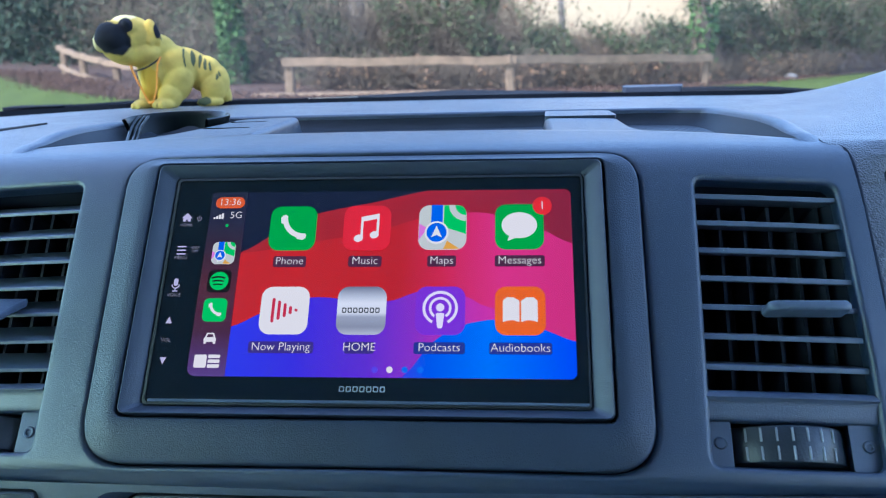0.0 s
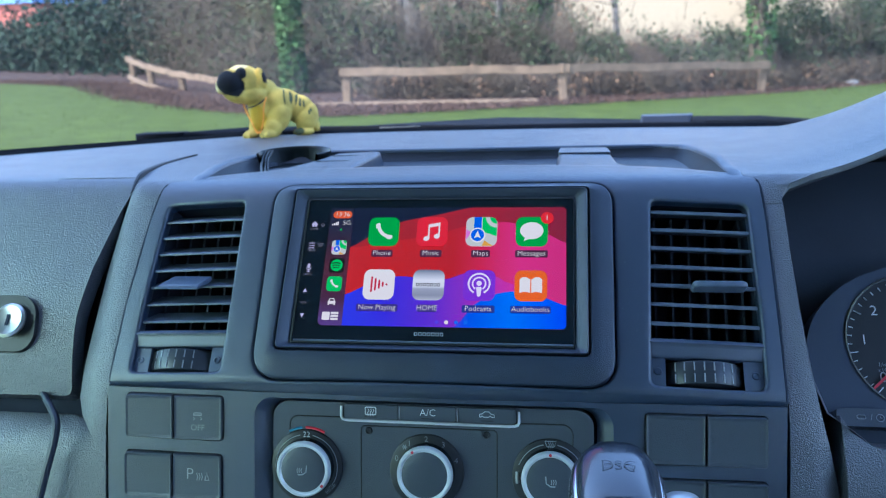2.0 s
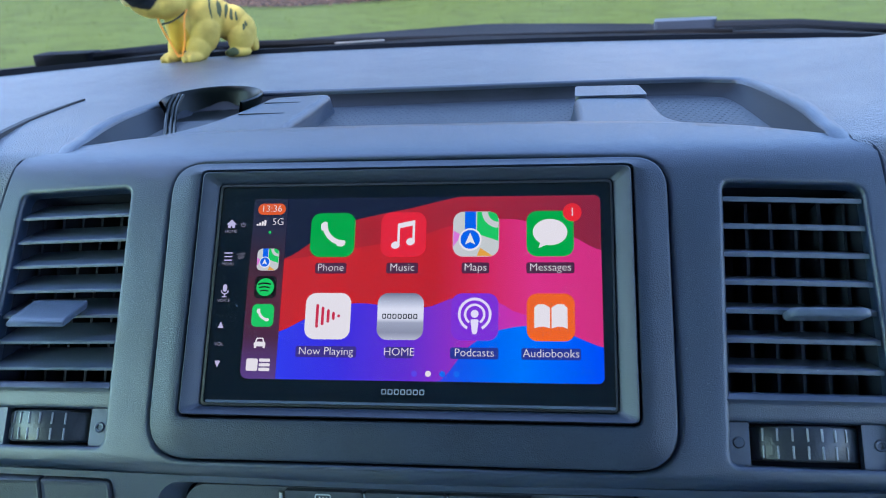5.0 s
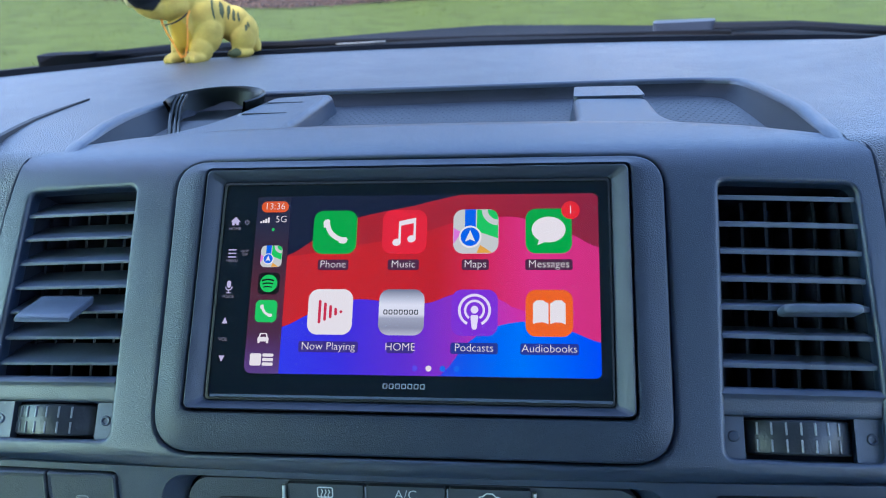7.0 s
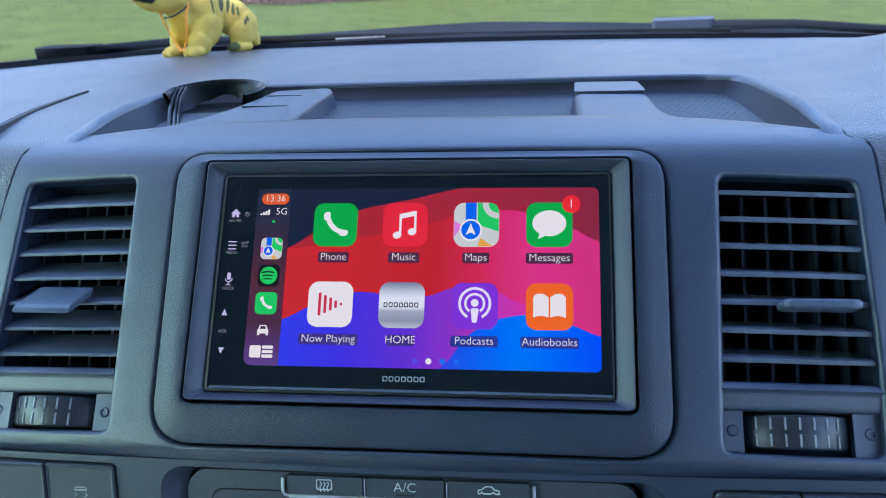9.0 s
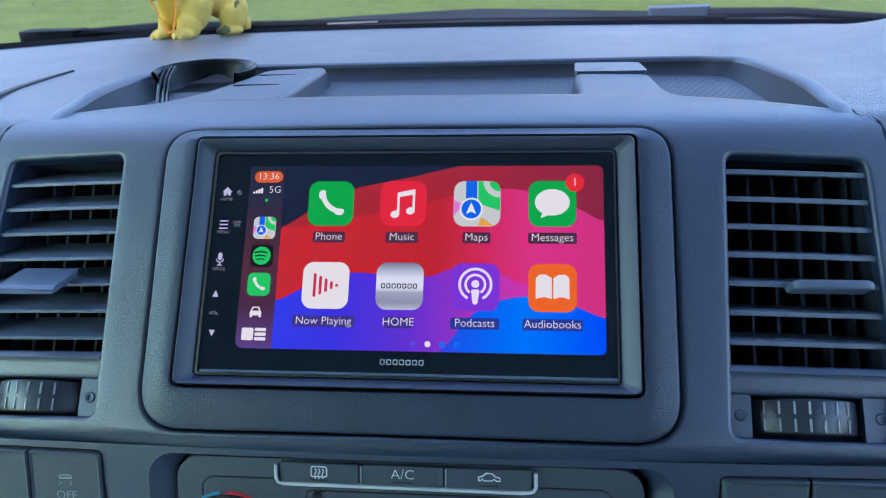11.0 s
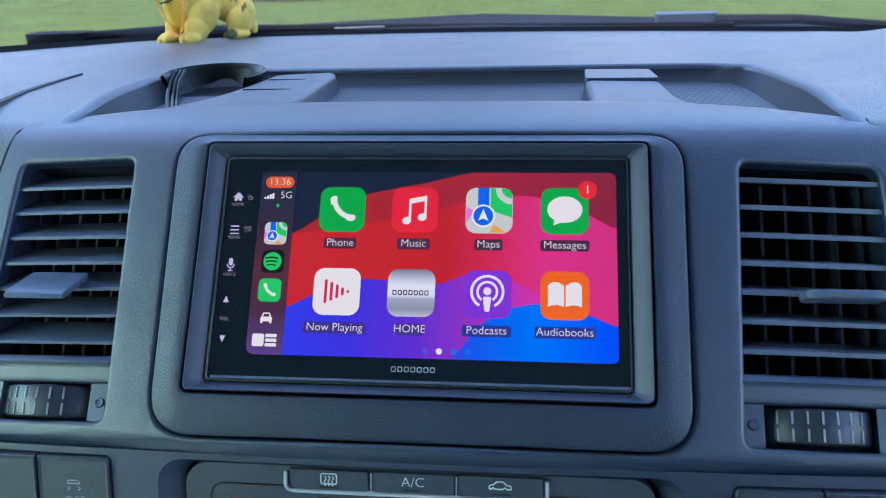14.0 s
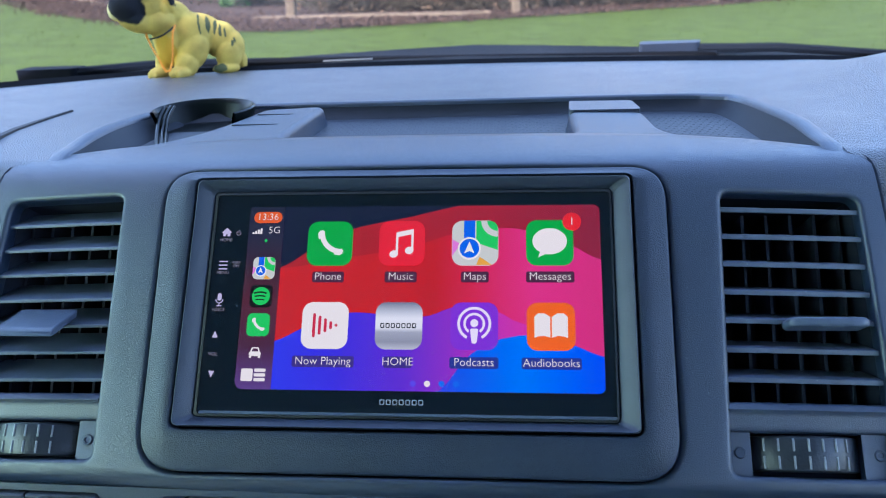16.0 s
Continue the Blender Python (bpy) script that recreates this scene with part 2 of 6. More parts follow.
def thing(name, m, label, category, group="", kind=""):
    ob = new(name)
    ob.empty_display_size = 0.01
    ob.matrix_world = m
    return tagged(ob, label, category, group, kind)


def part(name, bm, mat, parent, label="", bevel=0.0, segments=2, m=None, smooth=35):
    ob = new(name, mesh_of(name, bm, mat, smooth))
    ob.parent = parent
    if m is not None:
        ob.matrix_basis = m
    if bevel:
        md = ob.modifiers.new("edge", "BEVEL")
        md.width, md.segments, md.limit_method, md.angle_limit = bevel, segments, "ANGLE", radians(40)
        md.harden_normals = True
    if label:
        ob["label"] = label
    return ob


def solid(name, bm, mat, m, label, category, group="", kind="", bevel=0.0, smooth=35):
    ob = part(name, bm, mat, None, label, bevel, 2, m, smooth)
    return tagged(ob, label, category, group, kind)


def words(text, size, x, y, z, mat, parent, name="lettering", align="CENTER", squeeze=1.0, turn=0.0, label=""):
    """Flat lettering in the parent's own plane, its middle at x, y."""
    cu = bpy.data.curves.new("t", "FONT")
    cu.body, cu.size, cu.align_x, cu.align_y, cu.resolution_u = text, size, align, "CENTER", 3
    cu.offset = -0.010 * size
    tmp = bpy.data.objects.new("t", cu)
    scene.collection.objects.link(tmp)
    bpy.context.view_layer.update()
    me = bpy.data.meshes.new_from_object(tmp.evaluated_get(bpy.context.evaluated_depsgraph_get()))
    bpy.data.objects.remove(tmp)
    bpy.data.curves.remove(cu)
    me.name = name
    me.materials.clear()
    me.materials.append(mat)
    ob = new(name, me)
    ob.parent = parent
    ob.matrix_basis = Matrix.Translation((x, y, z)) @ Matrix.Rotation(radians(turn), 4, "Z") @ Matrix.Diagonal((squeeze, 1, 1, 1))
    if label:
        ob["label"] = label
    return ob


def curve_through(pts, n=6):
    """A smooth line through the points."""
    p = [Vector(q) for q in pts]
    out = []
    for i in range(len(p) - 1):
        a, b, c, d = p[max(i - 1, 0)], p[i], p[i + 1], p[min(i + 2, len(p) - 1)]
        for k in range(n):
            t = k / n
            out.append(0.5 * (2 * b + (c - a) * t + (2 * a - 5 * b + 4 * c - d) * t * t + (3 * b - a - 3 * c + d) * t ** 3))
    return out + [p[-1]]


def smooth01(t):
    t = min(1.0, max(0.0, t))
    return t * t * (3 - 2 * t)


def span(a, b, n):
    return [a + (b - a) * i / n for i in range(1, n)]


def roll(d, r=0.006):
    return 1.28 * ((math.sqrt(d * d + r * r) + d) / 2)


# ---- the vehicle's shell ----
def soft_min(a, b, k):
    h = max(k - abs(a - b), 0.0) / k
    return min(a, b) - h * h * k / 4


def zpad(u, y):
    """Height of the dashboard's top over the display's centre; it rolls down over the columns' fronts."""
    z = 0.0505 - 0.055 * max(0.0, y - 0.12) - 0.04 * max(0.0, abs(u) - 0.3) - 0.0027 * smooth01((0.10 - y) / 0.04)
    hood = 0.10 * smooth01((u - 0.218) / 0.26) * (1 - smooth01((y - 0.17) / 0.26))
    front = 1.28 * y + 1.624 * (-0.0160 - 4.0 * max(0.0, min(abs(u), 0.236) - 0.226) ** 1.5) + 1.4 * max(0.0, u - 0.224)
    return soft_min(z + hood, front, 0.011) - 0.25 * max(0.0, 0.0480 - y)


def rear(u):
    return 0.452 - 0.42 * (u + 0.02) ** 2


dash = thing("dashboard", UP, "dark grey grained plastic van dashboard", "dashboard")
back = [(u, rear(u)) for u in [0.8 - 0.08 * i for i in range(21)]]
RIM = [(-0.1900, 0.056), (-0.1905, 0.062), (-0.1915, 0.10), (-0.191, 0.150), (-0.183, 0.180), (-0.160, 0.1955), (0.0, 0.1985), (0.14, 0.2035), (0.180, 0.199), (0.1915, 0.187), (0.1968, 0.13), (0.2005, 0.062), (0.2000, 0.056)]


def dense(pts):
    return [(p.x, p.y) for p in curve_through([(x, y, 0) for x, y in pts], 6)]


RIM = dense(RIM)
pad_outline = [(-0.80, 0.068), (-0.242, 0.074), (-0.2348, 0.066), (-0.2350, 0.056), (-0.2350, 0.0455), (-0.2090, 0.0455), (-0.2070, 0.052), (-0.2040, 0.058), (-0.1960, 0.0625)] + RIM[6:-6] + [(0.2030, 0.060), (0.2062, 0.054), (0.2078, 0.0455), (0.2218, 0.0455), (0.2226, 0.0500), (0.2265, 0.0520), (0.243, 0.0520), (0.262, 0.0550), (0.29, 0.0580), (0.45, 0.063), (0.80, 0.060)] + back
part("top_pad", plate(pad_outline, -0.004, 0.0, zf=zpad, cuts=(span(-0.8, 0.8, 54) + span(0.205, 0.50, 25) + [-0.226, -0.229, -0.232], span(0.04, 0.09, 17) + span(0.09, 0.46, 22))), M_PAD, dash, "matte grained dashboard top", smooth=60)


def zface(u, v):
    """How far the centre face stands out."""
    return -0.30 * u * u - roll(v - 0.0665 - 0.12 * u * u, 0.0075) - (roll(-0.0762 - v, 0.0022) * 1.5)


def fascia_top(u):
    return 0.0955 + 0.0745 * u * u - (14.0 * u ** 4 if abs(u) < 0.19 else 0.0182 + 0.25 * (abs(u) - 0.19))


fascia = thing("centre_fascia", FACE, "dark grey smooth plastic centre fascia round display and vents", "fascia")
TRIM = rpoly([(-0.1136, -0.0731), (0.1136, -0.0731), (0.1139, 0.0626), (-0.1158, 0.0630)], [0.019, 0.019, 0.016, 0.016], 9)
TRIM_GAP = grown(TRIM, 0.0007)
VENT_R = rpoly([(0.1345, -0.0698), (0.2004, -0.0703), (0.2012, -0.030), (0.1990, 0.0508), (0.1386, 0.0514)], [0.0045, 0.0045, 0.010, 0.006, 0.004], 6)
VENT_L = rpoly([(-0.2022, -0.0693), (-0.1366, -0.0690), (-0.1391, 0.0524), (-0.1984, 0.0518), (-0.2020, -0.020)], [0.0045, 0.0045, 0.004, 0.005, 0.010], 6)
f_top = [(u, fascia_top(u)) for u in [0.2 - 0.02 * i for i in range(21)]]
f_outline = [(-0.2165, -0.0818), (0.2115, -0.0818), (0.2112, -0.03), (0.2100, 0.04), (0.2085, 0.068), (0.204, 0.074)] + f_top + [(-0.204, 0.074), (-0.2075, 0.068), (-0.2115, 0.04), (-0.2158, -0.02)]
part("fascia_panel", moulded(f_outline, 0.006, [(TRIM_GAP, 0.0026), (VENT_R, 0.0024), (VENT_L, 0.0024)], zface, (span(-0.22, 0.22, 44), span(-0.08, 0.10, 44) + [-0.0755, -0.0765, -0.0775, -0.0785])), M_FASCIA, fascia, smooth=50)

for pts in ([(0.2115, -0.0815), (0.2112, -0.03), (0.2100, 0.04), (0.2085, 0.068), (0.204, 0.074), (0.200, fascia_top(0.2))], [(-0.2165, -0.0815), (-0.2158, -0.02), (-0.2115, 0.04), (-0.2075, 0.068), (-0.204, 0.074), (-0.200, fascia_top(0.2))]):
    line = [(p.x + math.copysign(0.0005, p.x), p.y) for p in curve_through([(x, y, 0) for x, y in pts], 6)]
    part("edge_seam", tube([(x, y, zface(x, y) - 0.0012) for x, y in line], 0.0011, 6), M_DARK, fascia, "thin dark seam")

# the open tray in the dashboard's top
tray = thing("dash_tray", UP, "open dark grey plastic storage tray with dimpled floor", "tray")
rim = RIM
inn = [(-0.1800, 0.056), (-0.1795, 0.064), (-0.1795, 0.10), (-0.1785, 0.145), (-0.170, 0.172), (-0.150, 0.187), (0.0, 0.1925), (0.135, 0.197), (0.168, 0.192), (0.1800, 0.179), (0.1858, 0.12), (0.1895, 0.064), (0.1895, 0.056)]
flo = [(-0.170, 0.046), (-0.170, 0.062), (-0.170, 0.10), (-0.168, 0.14), (-0.160, 0.165), (-0.145, 0.178), (0.0, 0.1870), (0.13, 0.191), (0.161, 0.186), (0.1725, 0.173), (0.1785, 0.115), (0.181, 0.062), (0.181, 0.046)]

inn, flo = dense(inn), dense(flo)


def lerp_loop(a, b, t):
    return [(p[0] * (1 - t) + q[0] * t, p[1] * (1 - t) + q[1] * t) for p, q in zip(a, b)]


def zrim(x, y, d):
    """The rim's height: level with the dashboard's top, and with the fascia's ledge in front."""
    ledge = 0.0524 - 0.09 * x * x - 0.35 * max(0.0, 0.0705 - y)
    k = smooth01((0.105 - y) / 0.038)
    return (zpad(x, max(y, 0.075)) + d) * (1 - k) + (ledge + (d if d < 0 else 0.4 * d)) * k


inn = lerp_loop(rim, inn, 0.88)
part("rim", loft([at_z(rim, lambda x, y: zrim(x, y, -0.004)), at_z(rim, lambda x, y: zrim(x, y, 0.0006)), at_z(lerp_loop(rim, inn, 0.10), lambda x, y: zrim(x, y, 0.0016)), at_z(lerp_loop(rim, inn, 0.35), lambda x, y: zrim(x, y, 0.0025)), at_z(lerp_loop(rim, inn, 0.6), lambda x, y: zrim(x, y, 0.0028)),
                  at_z(lerp_loop(rim, inn, 0.85), lambda x, y: zrim(x, y, 0.0022)), at_z(lerp_loop(rim, inn, 0.96), lambda x, y: zrim(x, y, 0.0012)), at_z(inn, lambda x, y: zrim(x, y, -0.0004))], closed=False), M_FASCIA, tray, smooth=60)
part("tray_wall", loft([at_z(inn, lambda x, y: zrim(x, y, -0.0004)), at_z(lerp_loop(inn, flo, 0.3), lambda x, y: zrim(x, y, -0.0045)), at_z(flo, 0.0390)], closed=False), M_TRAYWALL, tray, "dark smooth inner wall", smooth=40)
part("tray_floor", plate(flo[::-1], 0.033, 0.0395), M_TRAY, tray, "dimpled dark plastic floor")
# raised bridges across the tray
for name, foot, rad, label in (("divider", [(0.0740, 0.0860), (0.145, 0.0800), (0.1310, 0.0880), (0.1240, 0.0945), (0.1198, 0.106), (0.1175, 0.1425), (0.0805, 0.1425), (0.0800, 0.0960), (0.0770, 0.0915)], [0.002, 0.002, 0.004, 0.004, 0.006, 0.003, 0.003, 0.004, 0.003], "smooth grey bridge"),
                               ("divider", [(-0.166, 0.0740), (-0.0780, 0.0860), (-0.0790, 0.1000), (-0.0725, 0.1715), (-0.1060, 0.1680), (-0.1170, 0.1280), (-0.1270, 0.1060), (-0.1380, 0.0930), (-0.1530, 0.0825)], [0.001, 0.001, 0.004, 0.004, 0.005, 0.012, 0.008, 0.008, 0.006], "smooth grey bridge with fine joints")):
    o = rpoly(foot, rad)
    ztop = lambda x, y: 0.0512 - 0.09 * x * x - 0.10 * max(0.0, 0.0915 + 0.1 * x * x - 14 * x ** 4 - y)
    top = plate(grown(o, -0.0012), -0.018, 0.0, zf=ztop, cuts=(span(-0.2, 0.2, 40), span(0.07, 0.2, 24)))
    lip = [at_z(grown(o, -0.0012), ztop)]
    for a in (15, 30, 45, 60, 75, 90):
        lip.append([(x, y, ztop(x, y) - 0.0040 * (1 - math.cos(radians(a)))) for x, y in grown(o, -0.0012 + 0.0040 * math.sin(radians(a)))])
    lip.append([(x, y, 0.0380) for x, y in grown(o, 0.0045)])
    both = join(top, loft(lip))
    bmesh.ops.remove_doubles(both, verts=both.verts[:], dist=1e-5)
    part(name, both, M_FASCIA, tray, label, smooth=50)
part("clip_lid", plate(rpoly([(0.0785, 0.1445), (0.1190, 0.1445), (0.1170, 0.1690), (0.0800, 0.1700)], 0.003), 0.034, 0.0515), M_FASCIA, tray, "smooth grey clip lid", bevel=0.003, segments=3)
for y, a, b in ((0.126, -0.114, -0.087), (0.1525, -0.107, -0.085)):
    part("joint_line", box(a, y, 0.0494, b, y + 0.0009, 0.0507), M_BLACK, tray)
bumps = bmesh.new()
for i in range(70):
    for j in range(17):
        x, y = -0.120 + i * 0.0042 + 0.0021 * (j % 2), 0.108 + j * 0.0042
        b = bmesh.ops.create_cone(bumps, segments=6, radius1=0.0012, radius2=0.0005, depth=0.0004, cap_ends=True, matrix=Matrix.Translation((x, y, 0.0395)))
tagged(part("floor_texture", bumps, M_TRAY, tray), kind="stuff")

# dark inside of the dashboard behind all gaps
part("inner_frame", plate([(-0.78, -0.24), (0.78, -0.24), (0.78, 0.03), (0.215, 0.05), (-0.225, 0.05), (-0.78, 0.055)], -0.012, 0.0, zf=lambda u, v: -0.085 - (0.05 if u > 0.22 else 0) , cuts=(span(-0.78, 0.78, 40), ())), M_DARK, dash, m=UP.inverted() @ FACE)

part("inner_wall", box(-0.78, 0.112, -0.40, -0.2, 0.122, 0.036), M_DARK, dash)
part("inner_wall", box(-0.2, 0.112, -0.40, 0.225, 0.122, 0.026), M_DARK, dash)

# columns beside the centre face


def zcolumn(u, v):
    return -0.0160 - 0.25 * max(0.0, v - 0.0560) - 0.43 * (math.hypot(0.085 + v, 0.02) - 0.085 - v) / 2 - 4.0 * max(0.0, abs(u) - 0.226) ** 1.5


col_l = [(-0.2190, -0.26), (-0.2186, -0.08), (-0.2179, -0.02), (-0.2136, 0.04), (-0.2112, 0.057), (-0.2105, 0.068), (-0.2360, 0.068), (-0.2370, 0.05), (-0.2430, 0.006), (-0.2465, -0.06), (-0.2458, -0.084), (-0.2405, -0.096), (-0.2295, -0.110), (-0.2225, -0.122), (-0.2200, -0.135), (-0.2200, -0.26)]
part("column", plate(col_l[::-1], -0.03, 0.0, zf=zcolumn, cuts=(span(-0.26, -0.2, 8), span(-0.26, 0.09, 24))), M_PAD, dash, m=UP.inverted() @ FACE, bevel=0.0026, segments=3)
col_r = [(0.2140, -0.26), (0.2136, -0.03), (0.2122, 0.04), (0.2105, 0.067), (0.2218, 0.067), (0.2228, 0.05), (0.2236, 0.02), (0.2252, -0.02), (0.2272, -0.05), (0.2320, -0.080), (0.2440, -0.125), (0.2440, -0.26)]
part("column", plate(col_r, -0.03, 0.0, zf=zcolumn, cuts=(span(0.2, 0.26, 8), span(-0.26, 0.09, 24))), M_PAD, dash, m=UP.inverted() @ FACE, bevel=0.0026, segments=3)
wall_a = [(0.2215, 0.066, -0.021), (0.2228, 0.02, -0.0175), (0.2252, -0.03, -0.0175), (0.2280, -0.060, -0.019), (0.2360, -0.080, -0.024), (0.2500, -0.0890, -0.027), (0.2600, -0.0965, -0.030), (0.2760, -0.1005, -0.031), (0.5, -0.102, -0.031)]
wall_b = [(0.2480, 0.052, -0.11), (0.2500, 0.02, -0.11), (0.2540, -0.03, -0.105), (0.2555, -0.052, -0.103), (0.2580, -0.066, -0.101), (0.2625, -0.0750, -0.099), (0.2700, -0.0810, -0.098), (0.2820, -0.0845, -0.097), (0.5, -0.086, -0.097)]
part("binnacle_wall", loft([wall_a, [tuple(Vector(p).lerp(Vector(q), 0.12) + Vector((0.0012, 0.0006, 0))) for p, q in zip(wall_a, wall_b)], wall_b], closed=False), M_PAD, dash, m=UP.inverted() @ FACE, smooth=60)
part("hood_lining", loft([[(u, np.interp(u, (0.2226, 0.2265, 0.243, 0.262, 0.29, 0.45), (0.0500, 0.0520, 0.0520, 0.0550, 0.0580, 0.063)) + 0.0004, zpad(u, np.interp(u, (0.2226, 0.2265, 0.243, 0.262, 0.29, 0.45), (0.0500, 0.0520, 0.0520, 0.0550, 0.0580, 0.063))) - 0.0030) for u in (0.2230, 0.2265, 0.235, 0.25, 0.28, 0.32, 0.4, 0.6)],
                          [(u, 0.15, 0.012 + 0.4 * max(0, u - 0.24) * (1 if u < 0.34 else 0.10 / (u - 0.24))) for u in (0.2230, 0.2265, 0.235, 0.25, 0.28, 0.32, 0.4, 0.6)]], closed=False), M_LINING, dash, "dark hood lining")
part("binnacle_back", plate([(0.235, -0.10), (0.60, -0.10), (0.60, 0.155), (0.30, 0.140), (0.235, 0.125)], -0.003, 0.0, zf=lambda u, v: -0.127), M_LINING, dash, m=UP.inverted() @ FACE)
part("lower_panel", plate([(0.2445, -0.26), (0.6, -0.26), (0.6, -0.1025), (0.2760, -0.1010), (0.2600, -0.0970), (0.2500, -0.0895), (0.2445, -0.0795)], -0.03, 0.0, zf=lambda u, v: -0.0285 - 0.5 * max(0, -0.12 - v), cuts=((), span(-0.26, -0.08, 12))), M_PAD, dash, m=UP.inverted() @ FACE, bevel=0.005)
part("lower_panel", plate([(-0.64, -0.27), (-0.2195, -0.27), (-0.2195, -0.150), (-0.2235, -0.130), (-0.2315, -0.115), (-0.2410, -0.102), (-0.2500, -0.0950), (-0.262, -0.0922), (-0.64, -0.0918)], -0.03, 0.0, zf=lambda u, v: -0.045 - 0.35 * max(0, -0.12 - v) - roll(v + 0.0985, 0.004), cuts=(span(-0.3, -0.22, 8), span(-0.26, -0.10, 20))), M_PAD, dash, "grained lower panel", m=UP.inverted() @ FACE, bevel=0.006, segments=3)
part("shelf_edge", plate([(-0.64, -0.106), (-0.2535, -0.109), (-0.2480, -0.098), (-0.2490, -0.080), (-0.64, -0.0805)], -0.03, -0.0, zf=lambda u, v: -0.064), M_DARK, dash, m=UP.inverted() @ FACE)

# glovebox


def zdoor(u, v):
    return -0.0205 - roll(v - 0.0795, 0.007) - 3.4 * min(0.0, v) ** 2


glove = thing("glovebox", FACE, "dark grey grained plastic glovebox with closed lid", "glovebox")
lid_o = rpoly([(-0.70, -0.0825), (-0.2600, -0.0815), (-0.2580, -0.03), (-0.2520, 0.008), (-0.2415, 0.05), (-0.2325, 0.078), (-0.2360, 0.0935), (-0.70, 0.0935)], [0.004, 0.006, 0.002, 0.004, 0.004, 0.003, 0.003, 0.003])
lid = part("lid", plate(lid_o, -0.014, 0.0, zf=zdoor, cuts=(span(-0.7, -0.2, 20), span(-0.08, 0.1, 26))), M_PAD, glove, bevel=0.003, segments=3)
plate_o = rrect(-0.335, -0.0545, -0.287, -0.0155, 0.015, 8)
part("lock_plate", plate(plate_o, -0.004, 0.0035, zf=lambda u, v: zdoor(u, v), cuts=((), span(-0.05, -0.02, 4))), M_BLACK, lid, "black plastic lock surround", bevel=0.0015)
lock = part("lock_cylinder", lathe([(0.0, 0.002), (0.0105, 0.002), (0.0125, 0.0045), (0.0125, 0.006), (0.0105, 0.0072), (0.009, 0.0066), (0.0, 0.0066)], 36), M_STEEL, lid, "steel key lock", m=Matrix.Translation((-0.3045, -0.0345, -0.0225)))
part("keyhole", box(-0.3058, -0.0385, -0.0163, -0.3035, -0.0305, -0.0153), M_DARK, lid)
# raised dark strip laid where the groove beside the lid lies in shade
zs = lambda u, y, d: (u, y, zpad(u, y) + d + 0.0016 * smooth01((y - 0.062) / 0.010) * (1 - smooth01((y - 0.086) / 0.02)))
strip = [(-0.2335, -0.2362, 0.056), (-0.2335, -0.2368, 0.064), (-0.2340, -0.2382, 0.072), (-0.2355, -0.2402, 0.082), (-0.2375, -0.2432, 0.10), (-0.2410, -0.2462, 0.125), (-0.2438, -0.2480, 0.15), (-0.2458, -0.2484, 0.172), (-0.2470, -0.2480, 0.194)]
groove_strip = solid("groove_shade_strip", loft([[zs(a, y, -0.002) for a, b, y in strip], [zs(a * 0.8 + b * 0.2, y, 0.0011) for a, b, y in strip], [zs(a * 0.2 + b * 0.8, y, 0.0013) for a, b, y in strip], [zs(b, y, -0.002) for a, b, y in strip]], closed=False), M_TRAYWALL, UP, "dark strip standing in for a shaded groove over the dashboard top", "seam strip")

# cable hanging under the glovebox
solid("charging_cable", tube(curve_through([(-0.2904, -0.0076, 1.0591), (-0.2774, -0.0204, 1.0589), (-0.2622, -0.0343, 1.0509), (-0.2593, -0.0429, 1.0399), (-0.2638, -0.0512, 1.0195), (-0.268, -0.0564, 1.0031), (-0.2715, -0.0623, 0.9858)], 6), 0.0026, 10), M_CABLE, Matrix(), "dark blue cable hanging from under the glovebox", "cable")

# ---- lower centre: surround, switches, climate controls ----
surround = thing("lower_surround", LOW, "dark grey plastic surround of the switches and climate panel", "trim panel")
REC = rrect(-0.1130, -0.16, 0.1125, 0.0035, (0.004, 0.004, 0.012, 0.012), 5)
BANKS = {"l1": (-0.2025, -0.0265, -0.1340, 0.0035), "l2": (-0.2035, -0.065, -0.1350, -0.0345), "r1": (0.1305, -0.0295, 0.2012, 0.0015), "r2": (0.1310, -0.068, 0.2014, -0.0370)}
holes = [REC[:]] + [rrect(a, b, c, d, 0.0028, 4) for a, b, c, d in BANKS.values()]
s_out = [(-0.2168, -0.20), (0.2118, -0.20), (0.2118, 0.0066), (-0.2168, 0.0066)]
part("surround_panel", plate(s_out, -0.008, 0.0, holes, lambda u, v: -0.10 * u * u, (span(-0.2, 0.2, 12), ())), M_FASCIA, surround, bevel=0.0015)
REC_IN = rrect(-0.1035, -0.16, 0.1032, 0.0005, (0.004, 0.004, 0.010, 0.010), 5)
part("recess_wall", loft([at_z(REC, lambda x, y: -0.10 * x * x - 0.0005), at_z(REC_IN, -0.010)]), M_FASCIA, surround)
